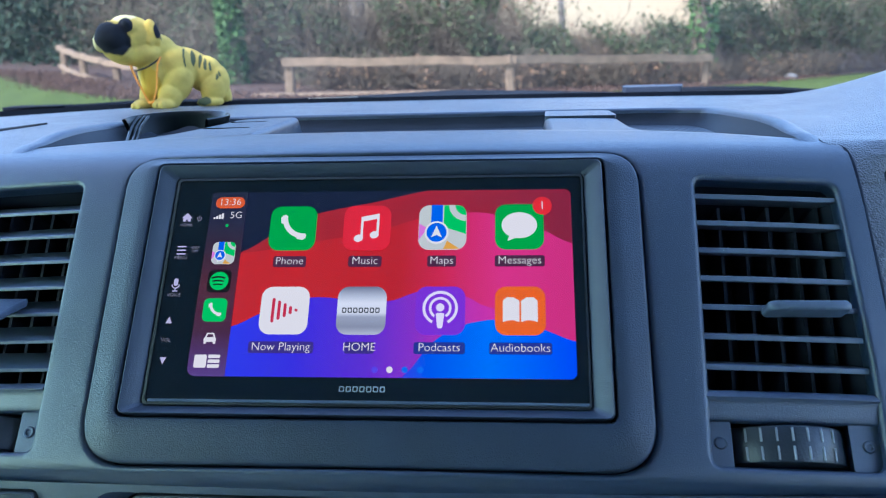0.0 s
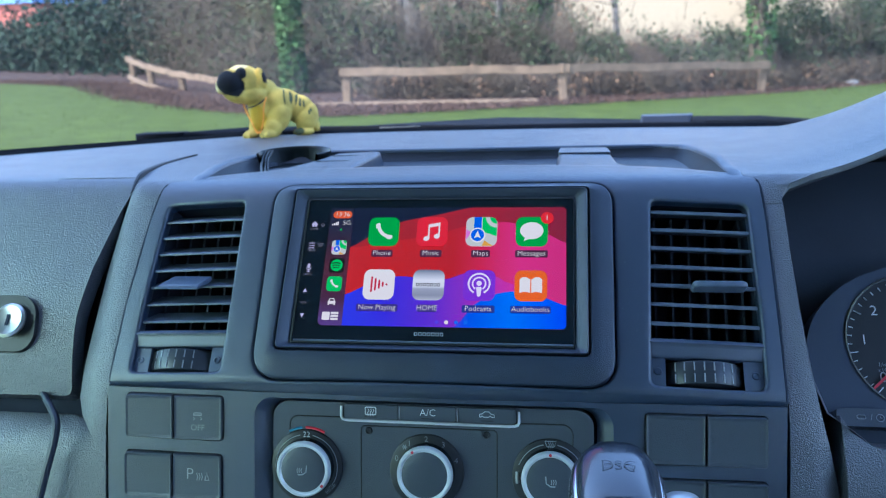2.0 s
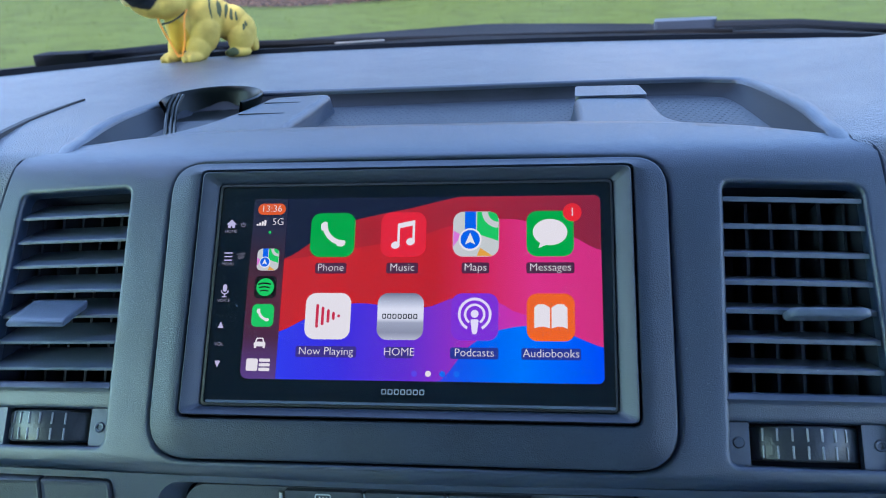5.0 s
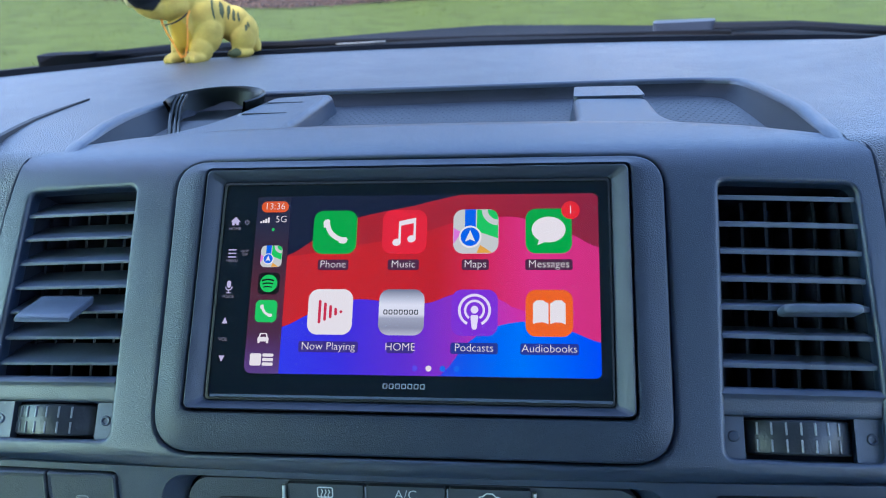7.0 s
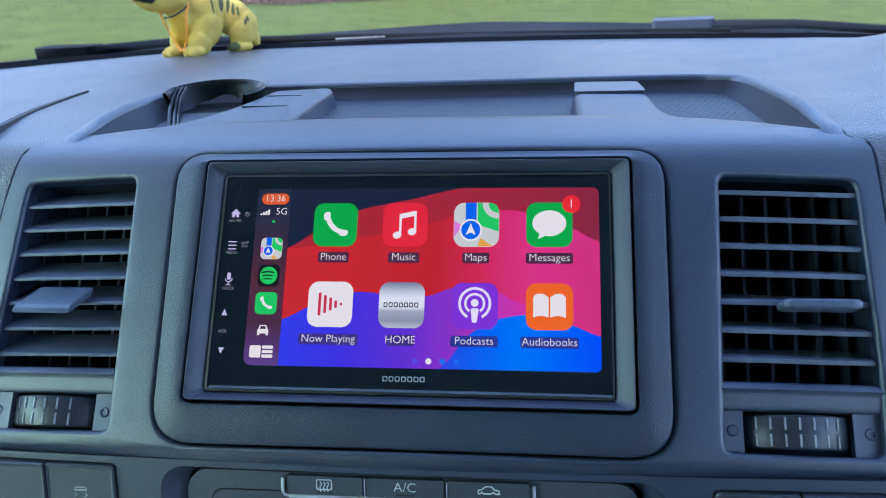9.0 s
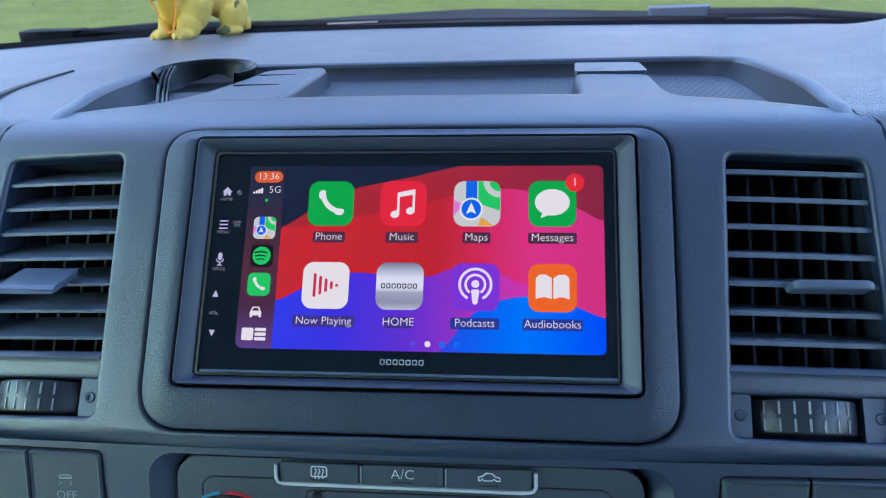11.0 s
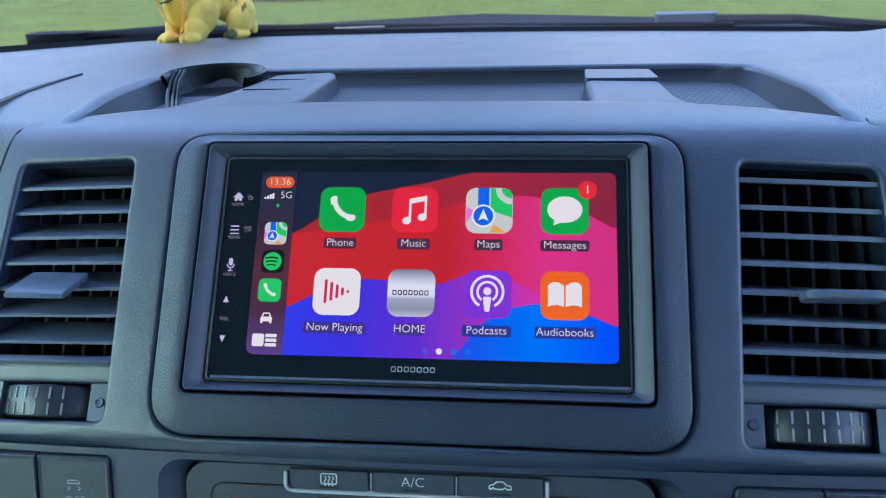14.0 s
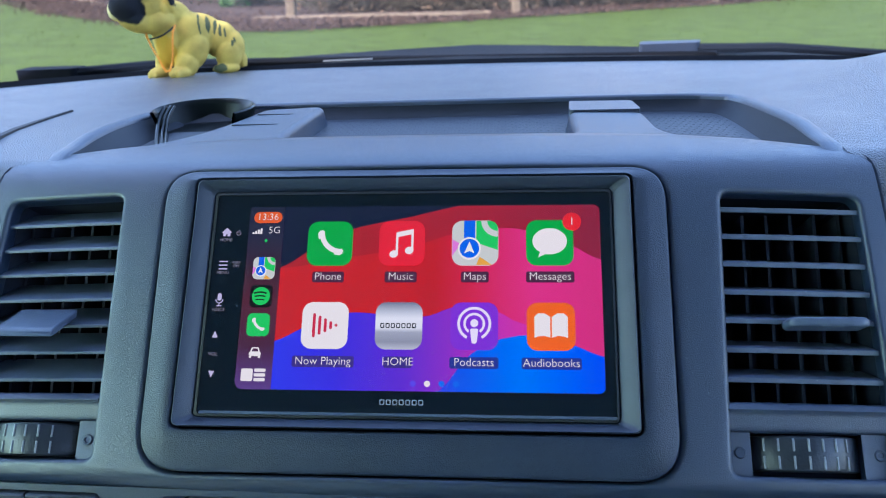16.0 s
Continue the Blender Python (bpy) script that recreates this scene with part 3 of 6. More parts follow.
for key, (a, b, c, d) in BANKS.items():
    mid = (a + c) / 2
    for x0, x1 in ((a + 0.0008, mid - 0.0005), (mid + 0.0005, c - 0.0008)):
        marked = key in ("l1", "l2") and x0 > mid
        sw = thing("dash_switch", LOW @ Matrix.Translation(((x0 + x1) / 2, (b + d) / 2, -0.002)), "dark grey rectangular dash switch with a printed symbol" if marked else "blank dark grey rectangular switch cover", "switch", "dash switches")
        w, h = (x1 - x0) / 2, (d - b) / 2 - 0.0008
        left = x0 < mid
        cap = rrect(-w, -h, w, h, (0.002, 0.0005, 0.0005, 0.002) if left else (0.0005, 0.002, 0.002, 0.0005), 4)
        part("cap", loft([at_z(cap, -0.006), at_z(cap, 0.0012), at_z(lerp_loop(cap, [(0, 0)] * len(cap), 0.03), 0.0022), at_z([(x * 0.90, y * 0.84) for x, y in cap], 0.0016)], cap1=True), M_SWITCH, sw, smooth=6)
        if key == "l1" and marked:
            words("OFF", 0.0056, 0.0, -0.0064, 0.0018, M_GREYMARK, sw, "lettering")
            part("car_symbol", join(box(-0.003, 0.0015, 0.0016, 0.003, 0.0023, 0.0019), box(-0.0022, 0.0030, 0.0016, 0.0022, 0.0036, 0.0019), box(-0.003, 0.0015, 0.0016, -0.0024, 0.0032, 0.0019), box(0.0024, 0.0015, 0.0016, 0.003, 0.0032, 0.0019),
                                    tube([(-0.003, 0.0004, 0.0017), (-0.0018, -0.0004, 0.0017), (-0.0032, -0.0014, 0.0017)], 0.0003, 6), tube([(0.002, 0.0004, 0.0017), (0.0032, -0.0004, 0.0017), (0.0018, -0.0014, 0.0017)], 0.0003, 6)), M_GREYMARK, sw)
        if key == "l2" and marked:
            words("P", 0.0105, -0.0045, 0.0015, 0.0018, M_GREYMARK, sw, "lettering")
            part("wave_symbol", join(*[tube([(0.0002 + k * 0.0016, 0.0025, 0.0017), (0.0010 + k * 0.0016, 0.0, 0.0017), (0.0002 + k * 0.0016, -0.0022, 0.0017)], 0.00025, 6) for k in range(3)], tube([(0.0058, -0.002, 0.0017), (0.0072, 0.003, 0.0017), (0.0086, -0.002, 0.0017), (0.0058, -0.002, 0.0017)], 0.0003, 6)), M_GREYMARK, sw)

climate = thing("climate_panel", LOW @ Matrix.Translation((0, 0, -0.005)), "dark grey climate control panel with three rotary dials", "climate control")
c_out = rrect(-0.1018, -0.155, 0.1012, 0.0008, (0.004, 0.004, 0.011, 0.011), 6)
part("panel", plate(c_out, -0.006, 0.0), M_PANEL, climate, bevel=0.002, segments=3)
for o in (rrect(-0.0905, -0.075, 0.0885, -0.0085, 0.006, 5), rrect(-0.0435, -0.064, 0.0425, -0.0135, 0.0025, 4)):
    part("groove", tube([(x, y, 0.0) for x, y in o + o[:1]], 0.00045, 5), M_BLACK, climate)
chrome_pts = [(-0.0560, -0.0012), (-0.0562, -0.0075), (-0.0552, -0.0092), (-0.053, -0.0098)] + [(-0.05 + 0.01 * i, -0.0099 - 0.00004 * i) for i in range(11)] + [(0.0535, -0.0100), (0.0552, -0.0094), (0.0560, -0.0078), (0.0558, -0.0012)]
part("chrome_strip", tube([(x, y, 0.0012) for x, y in chrome_pts], 0.0010, 8), M_SILVER, climate, "bright chrome strip")
for i, (a, b) in enumerate(((-0.0540, -0.0195), (-0.0178, 0.0170), (0.0187, 0.0542))):
    key = part("button", plate(rrect(a, -0.0085, b, 0.0004, 0.001, 3), -0.002, 0.0028), M_SWITCH, climate, bevel=0.0008)
    part("divider", box(a - 0.0009 if i else a, -0.0085, 0.0, (a - 0.0003) if i else a + 0.0002, 0.0, 0.0030), M_CHROME if i else M_BLACK, climate)
    cx = (a + b) / 2
    part("indicator", box(cx - 0.0040, -0.0074, 0.0026, cx + 0.0040, -0.0067, 0.0030), M_BLACK, key)
    if i == 0:
        fr = rrect(cx - 0.0034, -0.0056, cx + 0.0034, -0.0010, 0.0008, 3)
        part("heater_symbol", join(tube([(x, y, 0.0029) for x, y in fr + fr[:1]], 0.0003, 6), *[tube([(cx + d, -0.0020, 0.0029), (cx + d + 0.0005, -0.0032, 0.0029), (cx + d - 0.0003, -0.0045, 0.0029), (cx + d + 0.0001, -0.0066, 0.0029)], 0.00025, 6) for d in (-0.0016, 0, 0.0016)]), M_MARK, key)
    elif i == 1:
        words("A/C", 0.0062, cx, -0.0034, 0.0030, M_MARK, key, "lettering")
    else:
        part("car_symbol", tube([(cx + x, -0.0035 + y, 0.0029) for x, y in ((-0.0045, -0.0012), (-0.0045, 0.0004), (-0.0028, 0.0008), (-0.0014, 0.0021), (0.0012, 0.0021), (0.0026, 0.0007), (0.0045, 0.0003), (0.0046, -0.0012), (0.003, -0.0012), (0.002, -0.0004), (0.001, -0.0012), (-0.0022, -0.0012), (-0.003, -0.0004), (-0.0036, -0.0012), (-0.0045, -0.0012))], 0.0003, 6), M_MARK, key)
for x in (-0.0386, 0.0360):
    part("screw", lathe([(0.0, 0.0004), (0.0011, 0.0003), (0.0012, 0.0011), (0.0020, 0.0012), (0.0023, 0.0006), (0.0024, 0.0)], 20, x, -0.0165), M_BLACK, climate, "black recessed screw")
for i, cx in enumerate((-0.0790, -0.0015, 0.0752)):
    cy = -0.0405
    dial = part("dial", lathe([(0.0, 0.0016), (0.0222, 0.0016), (0.0232, 0.0010), (0.0236, -0.0005)], 56, cx, cy), M_BLACK, climate, "black printed dial")
    part("knob_side", lathe([(0.0, 0.0), (0.0182, 0.0), (0.0178, 0.0060), (0.0174, 0.0064), (0.0, 0.0064)], 56, cx, cy), M_GLOSS, dial, "black knob side")
    kn = lathe([(0.0, 0.0064), (0.0176, 0.0064), (0.0173, 0.0086), (0.0166, 0.0096), (0.0153, 0.0096), (0.0146, 0.0088), (0.0, 0.0080)], 56, cx, cy)
    part("chrome_ring", kn, M_SILVER, dial, "bright chrome knob ring")
    part("knob_face", lathe([(0.0, 0.0098), (0.010, 0.0097), (0.0132, 0.0093), (0.0146, 0.0086)], 48, cx, cy), M_SWITCH, dial, "matte black knob face")
    a0 = {0: -38, 1: 118, 2: 90}[i]
    part("pointer", plate(ring(0, 0, 0.0009, 10), 0.0092, 0.0101), M_RED, dial, "red pointer mark", m=Matrix.Translation((cx + 0.0158 * math.cos(radians(a0)), cy + 0.0158 * math.sin(radians(a0)), 0)))

    def arc(r, a, b, rad, z=0.0017, n=20):
        return tube([(cx + r * math.cos(radians(a + (b - a) * k / n)), cy + r * math.sin(radians(a + (b - a) * k / n)), z) for k in range(n + 1)], rad, 5)

    if i == 0:
        words("22", 0.0050, cx, cy + 0.0203, 0.0018, M_MARK, dial, "lettering")
        words("H/26", 0.0042, cx + 0.0158, cy - 0.0135, 0.0018, M_GREYMARK, dial, "lettering", turn=48)
        part("scale", join(arc(0.0203, 78, -28, 0.0003), arc(0.0203, 102, 205, 0.0003)), M_GREYMARK, dial)
        part("cold_mark", arc(0.0246, 98, 118, 0.0008, 0.0002), M_BLUEMARK, climate, "blue cold mark")
        part("warm_mark", arc(0.0246, 62, 92, 0.0008, 0.0002), M_RED, climate, "red warm mark")
    elif i == 1:
        for txt, a in (("0", 158), ("1", 122), ("2", 90), ("3", 58), ("4", 22)):
            words(txt, 0.0050, cx + 0.0203 * math.cos(radians(a)), cy + 0.0203 * math.sin(radians(a)), 0.0018, M_GREYMARK, dial, "lettering")
        part("fan_symbol", join(*[tube([(cx - 0.0137, cy + 0.0150, 0.0017), (cx - 0.0137 + 0.0016 * math.cos(radians(k * 60)), cy + 0.0150 + 0.0016 * math.sin(radians(k * 60)), 0.0017)], 0.0003, 5) for k in range(6)]), M_GREYMARK, dial)
    else:
        fr = [(cx - 0.0034, cy + 0.0222), (cx + 0.0034, cy + 0.0222), (cx + 0.0022, cy + 0.0188), (cx - 0.0022, cy + 0.0188)]
        part("screen_symbol", join(tube([(x, y, 0.0017) for x, y in fr + fr[:1]], 0.00028, 5), *[tube([(cx + d, cy + 0.0215, 0.0017), (cx + d + 0.0004, cy + 0.0200, 0.0017), (cx + d, cy + 0.0180, 0.0017)], 0.00022, 5) for d in (-0.0012, 0, 0.0012)]), M_GREYMARK, dial)
        part("scale", join(arc(0.0203, 78, 20, 0.0003), arc(0.0203, 102, 160, 0.0003), arc(0.0203, 172, 192, 0.0012)), M_GREYMARK, dial)
    if i != 1:
        sgn = 1 if i == 0 else -1
        part("seat_symbol", join(tube([(cx + sgn * 0.0028, cy + 0.0030, 0.0099), (cx + sgn * 0.0024, cy - 0.0012, 0.0099), (cx - sgn * 0.0002, cy - 0.0030, 0.0099), (cx - sgn * 0.0030, cy - 0.0030, 0.0099)], 0.0004, 6),
                                 *[tube([(cx - sgn * (0.0004 + k * 0.0013), cy + 0.0012, 0.0099), (cx - sgn * (0.0009 + k * 0.0013), cy - 0.0003, 0.0099), (cx - sgn * (0.0005 + k * 0.0013), cy - 0.0018, 0.0099)], 0.0003, 6) for k in range(3)]), M_GREYMARK, dial)

# ---- air vents ----


def air_vent(side):
    hole = VENT_R if side > 0 else VENT_L
    v = thing("air_vent", FACE, "dark grey plastic air vent with horizontal slats and thumb wheel", "air vent", "dashboard air vents")
    lo, hi = -0.0436, 0.0515

    def edge(y, inner):
        t = (y - lo) / 0.093
        if side > 0:
            return 0.1338 + 0.0042 * t if inner else 0.2018 - 0.0022 * t
        return -0.1368 - 0.0024 * t if inner else -0.2030 + 0.0040 * t
    well = sorted(edge(lo, q) for q in (True, False)), sorted(edge(hi, q) for q in (True, False))
    mouth = [(well[0][0] - 0.001, lo), (well[0][1] + 0.001, lo), (well[1][1] + 0.001, hi + 0.002), (well[1][0] - 0.001, hi + 0.002)]
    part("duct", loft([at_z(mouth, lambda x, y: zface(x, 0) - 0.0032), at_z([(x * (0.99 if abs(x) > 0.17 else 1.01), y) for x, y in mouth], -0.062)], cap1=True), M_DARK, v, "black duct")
    tilt = radians(18 if side > 0 else 33)
    for k in range(7):
        y = lo + (0.0124 + k * 0.01255 if side > 0 else 0.0086 + k * 0.01235)
        a, b = sorted((edge(y, True), edge(y, False)))
        prof = [(-0.0011, -0.0004), (-0.0008, 0.0), (0.0009, 0.0), (0.0012, -0.0005), (0.0013, -0.006), (0.0009, -0.022), (-0.0009, -0.022), (-0.0011, -0.006)] if side > 0 else [(-0.0004, -0.0003), (-0.0002, 0.0), (0.0008, -0.0001), (0.0012, -0.0006), (0.0014, -0.006), (0.0009, -0.022), (-0.0007, -0.022), (-0.0005, -0.006)]
        loops = []
        for g in range(7):
            x = a + 0.0003 + (b - a - 0.0006) * g / 6
            zz = zface(x, 0) - 0.0034
            loops.append([(x, y + p * math.cos(tilt) - q * math.sin(tilt), zz + q * math.cos(tilt) + p * math.sin(tilt)) for p, q in prof])
        part("slat", loft(loops, True, True), M_SLAT, v, smooth=30)
    for k in range(6):
        x = edge(0, True) + (edge(0, False) - edge(0, True)) * (k + 0.5) / 6
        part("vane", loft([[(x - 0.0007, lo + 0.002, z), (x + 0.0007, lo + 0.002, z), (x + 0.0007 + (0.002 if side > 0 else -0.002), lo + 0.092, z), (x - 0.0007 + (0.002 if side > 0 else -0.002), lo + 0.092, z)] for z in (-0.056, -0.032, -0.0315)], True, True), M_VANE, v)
    if side > 0:
        tab = rrect(0.1608, -0.0097, 0.1934, -0.0055, 0.0020, 5)
        mid = [(0.1771, -0.0076)] * len(tab)
        part("tab", loft([at_z(tab, -0.012), at_z(tab, -0.0036), at_z(lerp_loop(tab, mid, 0.06), -0.0022), at_z(lerp_loop(tab, mid, 0.2), -0.0013), at_z(lerp_loop(tab, mid, 0.5), -0.0010)], cap0=True, cap1=True), M_SLAT, v, "smooth directional tab", smooth=60)
    else:
        rows = []
        for t in (0.0, 0.3, 0.6, 0.85, 0.95, 1.0):
            w, cx, cy, z = 0.0138, -0.1700 - 0.0006 * t, -0.0040 - 0.0120 * t, -0.0120 + 0.0165 * t
            th = 0.0020 if t < 0.9 else (0.0017 if t < 0.99 else 0.0010)
            rows.append(at_z(rrect(cx - w, cy - th, cx + w, cy + th, 0.0009, 4), z))
        part("tab", loft(rows, cap0=True, cap1=True), M_SLAT, v, "smooth directional tab", smooth=50)
    # panel under the slats with its bright ledge, and the recess with the thumb wheel
    wa, wb = (0.1440, 0.1886) if side > 0 else (-0.1905, -0.1468)
    low = sorted(edge(-0.056, q) for q in (True, False))
    x0, x1 = low[0] + 0.0002, low[1] - 0.0002
    xs = [x0 + (x1 - x0) * k / 10 for k in range(11)]
    shelf = [(-0.0398, -0.0090), (-0.0402, -0.0040), (-0.0408, -0.0022), (-0.0414, -0.0018), (-0.0428, -0.0005), (-0.0434, -0.0002), (-0.0440, -0.0005), (-0.0447, -0.0012), (-0.0462, -0.0016), (-0.0500, -0.0022), (-0.0517, -0.0026), (-0.0525, -0.0034), (-0.0526, -0.0080)]
    part("ledge_panel", loft([[(x, y, zface(x, -0.05) + z) for x in xs] for y, z in shelf], closed=False), M_FASCIA, v, smooth=50)
    zc0 = zface((x0 + x1) / 2, -0.06)
    for p, q in ((x0, wa - 0.0006), (wb + 0.0006, x1)):
        part("screw_plate", plate(rrect(p, -0.0730, q, -0.0510, 0.0004, 2), -0.005, 0.0, zf=lambda x, y: zface(x, -0.06) - 0.0042, cuts=(span(p, q, 3), ())), M_SLAT if side < 0 else M_FASCIA, v, bevel=0.0005)
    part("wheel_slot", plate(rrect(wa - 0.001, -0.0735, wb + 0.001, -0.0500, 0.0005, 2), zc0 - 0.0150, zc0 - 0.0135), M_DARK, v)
    cx, yc, zc = (wa + wb) / 2, -0.0607, zc0 - 0.0272
    wheel = lathe([(0.0, -0.0072), (0.0262, -0.0072), (0.0275, -0.0066), (0.0279, -0.0054), (0.0280, 0.0), (0.0279, 0.0054), (0.0275, 0.0066), (0.0262, 0.0072), (0.0, 0.0072)], 90)
    wh = part("thumb_wheel", wheel, M_WHEEL, v, "ribbed thumb wheel", m=Matrix.Translation((cx, yc, zc)) @ Matrix.Rotation(radians(-90), 4, "X"), smooth=40)
    rib = mesh_of("rib", loft([at_z(rrect(-0.0004, -0.0026, 0.0004, 0.0026, 0.0002, 2), -0.0004), at_z(rrect(-0.0004, -0.0026, 0.0004, 0.0026, 0.0002, 2), 0.0003), at_z(rrect(-0.0002, -0.0024, 0.0002, 0.0024, 0.0001, 2), 0.0005)], cap1=True), M_RIB_GLINT, 30)
    for k in range(7):
        for row in (-1, 1):
            a = radians(-37 + k * 11.8 if side > 0 else 22 - k * 11.8)
            o = new("rib", rib)
            o.parent = wh
            o.matrix_basis = Matrix.Rotation(radians(90), 4, "X") @ Matrix.Translation((0.0280 * math.sin(a), row * 0.0035, 0.0280 * math.cos(a))) @ Matrix.Rotation(a, 4, "Y")
    for x in ((0.1388, 0.1962) if side > 0 else (-0.1411, -0.1980)):
        prof = [(0.0, 0.0006), (0.0020, 0.0006), (0.0024, 0.0002), (0.0026, -0.0006)] if 0 < x < 0.18 else [(0.0, 0.0002), (0.0011, 0.0002), (0.0013, 0.0008), (0.0020, 0.0009), (0.0024, 0.0004), (0.0026, -0.0006)]
        part("screw", lathe(prof, 24, x, -0.0607), M_SLAT if side < 0 else M_FASCIA, v, m=Matrix.Translation((0, 0, zface(x, -0.06) - 0.0042)))
    return v


air_vent(1)
air_vent(-1)

# ---- head unit with its display ----


def lin(r, g, b):
    return tuple((c / 255 / 12.92) if c <= 10 else ((c / 255 + 0.055) / 1.055) ** 2.4 for c in (r, g, b))


GLOW = 0.92 * 2 ** -EXPOSURE          # light of the display against the daylight


def lit(name, r, g, b, power=1.0):
    return glow(name, lin(r, g, b), GLOW * power)


def lit_ramp(name, axis, stops):
    """A lit gradient along x (0) or y (1) of the face, from (place, red, green, blue) stops."""
    m = glow(name, (0, 0, 0), GLOW)
    n, l = m.node_tree.nodes, m.node_tree.links
    tc, sep, ramp, mr = n.new("ShaderNodeTexCoord"), n.new("ShaderNodeSeparateXYZ"), n.new("ShaderNodeValToRGB"), n.new("ShaderNodeMapRange")
    l.new(tc.outputs["Object"], sep.inputs[0])
    a, b = stops[0][0], stops[-1][0]
    mr.inputs["From Min"].default_value, mr.inputs["From Max"].default_value = a, b
    l.new(sep.outputs[axis], mr.inputs["Value"])
    l.new(mr.outputs[0], ramp.inputs[0])
    e = ramp.color_ramp.elements
    e[0].color, e[1].color = (*lin(*stops[0][1:]), 1), (*lin(*stops[-1][1:]), 1)
    for s in stops[1:-1]:
        e.new((s[0] - a) / (b - a)).color = (*lin(*s[1:]), 1)
    l.new(ramp.outputs[0], n["Principled BSDF"].inputs["Emission Color"])
    return m


L_WHITE, L_GREEN, L_GREEN2 = lit("lit_white", 238, 228, 222), lit("lit_green", 22, 168, 62), lit("lit_bright_green", 45, 200, 90)
L_RED, L_ORANGE, L_PURPLE, L_PALE = lit("lit_red", 232, 30, 52), lit("lit_orange", 245, 100, 20), lit("lit_purple", 128, 48, 205), lit("lit_pale", 205, 205, 195)
L_BLUE, L_NAVY, L_PINK, L_YELLOW = lit("lit_blue", 20, 100, 225), lit("lit_navy", 18, 26, 52), lit("lit_pink", 225, 120, 205), lit("lit_yellow", 235, 165, 60)
L_LILAC, L_BLACK, L_CRIMSON = lit("lit_lilac", 196, 186, 214), lit("lit_black", 14, 14, 18), lit("lit_crimson", 205, 40, 72)
L_SILVER = lit_ramp("lit_silver", 1, [(-0.021, 190, 190, 200), (-0.0178, 146, 148, 162), (-0.0135, 165, 167, 180), (-0.0118, 224, 223, 228), (-0.0075, 230, 228, 232), (-0.005, 198, 200, 209), (-0.0008, 122, 126, 144)])
L_PURPLE2 = lit("lit_glyph_white", 236, 225, 240)

unit = thing("head_unit", FACE @ Matrix.Translation((0.00045, 0, 0)) @ Matrix.Diagonal((0.993, 1, 1, 1)), "black touchscreen car stereo showing a colourful app menu", "car stereo")
surr = thing("stereo_surround", FACE, "dark grey grained plastic surround of the stereo", "stereo surround")
INNER = rrect(-0.0996, -0.0556, 0.0990, 0.0578, 0.0036, 8)
LIP = rrect(-0.0909, -0.0504, 0.0900, 0.0516, 0.0022, 8)
t_in = grown(TRIM, -0.0014)
lean = lambda d: (lambda x, y: d - 0.014 * max(y, 0))
inn_o = rpoly([(-0.0996, -0.0556), (0.0990, -0.0556), (0.0990, 0.0578), (-0.0996, 0.0578)], 0.0040, 9)
part("outer_frame", loft([at_z(TRIM, -0.010), at_z(TRIM, lean(-0.0030)), at_z(lerp_loop(TRIM, t_in, 0.2), lean(-0.0021)), at_z(lerp_loop(TRIM, t_in, 0.55), lean(-0.0014)), at_z(t_in, lean(-0.0011)), at_z(lerp_loop(t_in, inn_o, 0.5), lean(0.0006)), at_z(lerp_loop(t_in, inn_o, 0.93), lean(0.0022)), at_z(lerp_loop(t_in, inn_o, 0.98), lean(0.0019)), at_z(inn_o, lean(0.0010)), at_z(inn_o, -0.006)]), M_GRAIN, surr, "grained dark grey frame", smooth=50)
i2 = grown(INNER, -0.0011)
part("inner_frame", loft([at_z(i2, -0.006), at_z(i2, lean(0.0022)), at_z(lerp_loop(i2, LIP, 0.03), lean(0.0030)), at_z(lerp_loop(i2, LIP, 0.09), lean(0.0034)), at_z(lerp_loop(i2, LIP, 0.16), lean(0.0031)), at_z(lerp_loop(i2, LIP, 0.97), -0.0010), at_z(LIP, -0.0016), at_z(LIP, -0.0060)]), M_BEZEL, surr, "dark bevelled frame", smooth=40)
GL = rrect(-0.0913, -0.0502, 0.0898, 0.0510, 0.002, 8)
GL2 = rrect(-0.0901, -0.0493, 0.0890, 0.0499, 0.0015, 8)
part("bezel_edge", loft([at_z(GL, -0.012), at_z(GL, -0.0004), at_z(GL2, -0.0002), at_z(GL2, -0.0016)]), M_BLACK, unit, "black bezel edge")
part("front_glass", plate(GL2, -0.010, -0.0008), M_GLOSS, unit, "glossy black front glass")
part("lower_lip", loft([at_z(rrect(-0.0892, -0.0492, 0.0889, -0.0478, 0.0005, 3), -0.0008), at_z(rrect(-0.0889, -0.0490, 0.0886, -0.0480, 0.0004, 3), 0.0)], cap1=True), M_SLAT, unit, "thin grey lip")
ZS = -0.0008
SCREEN = rrect(-0.0742, -0.0387, 0.0847, 0.0440, (0.0035, 0.0035, 0.0035, 0.001), 6)
disp = part("display", plate(SCREEN, ZS - 0.0005, ZS + 0.0001), L_NAVY, unit, "lit colour display", smooth=0)


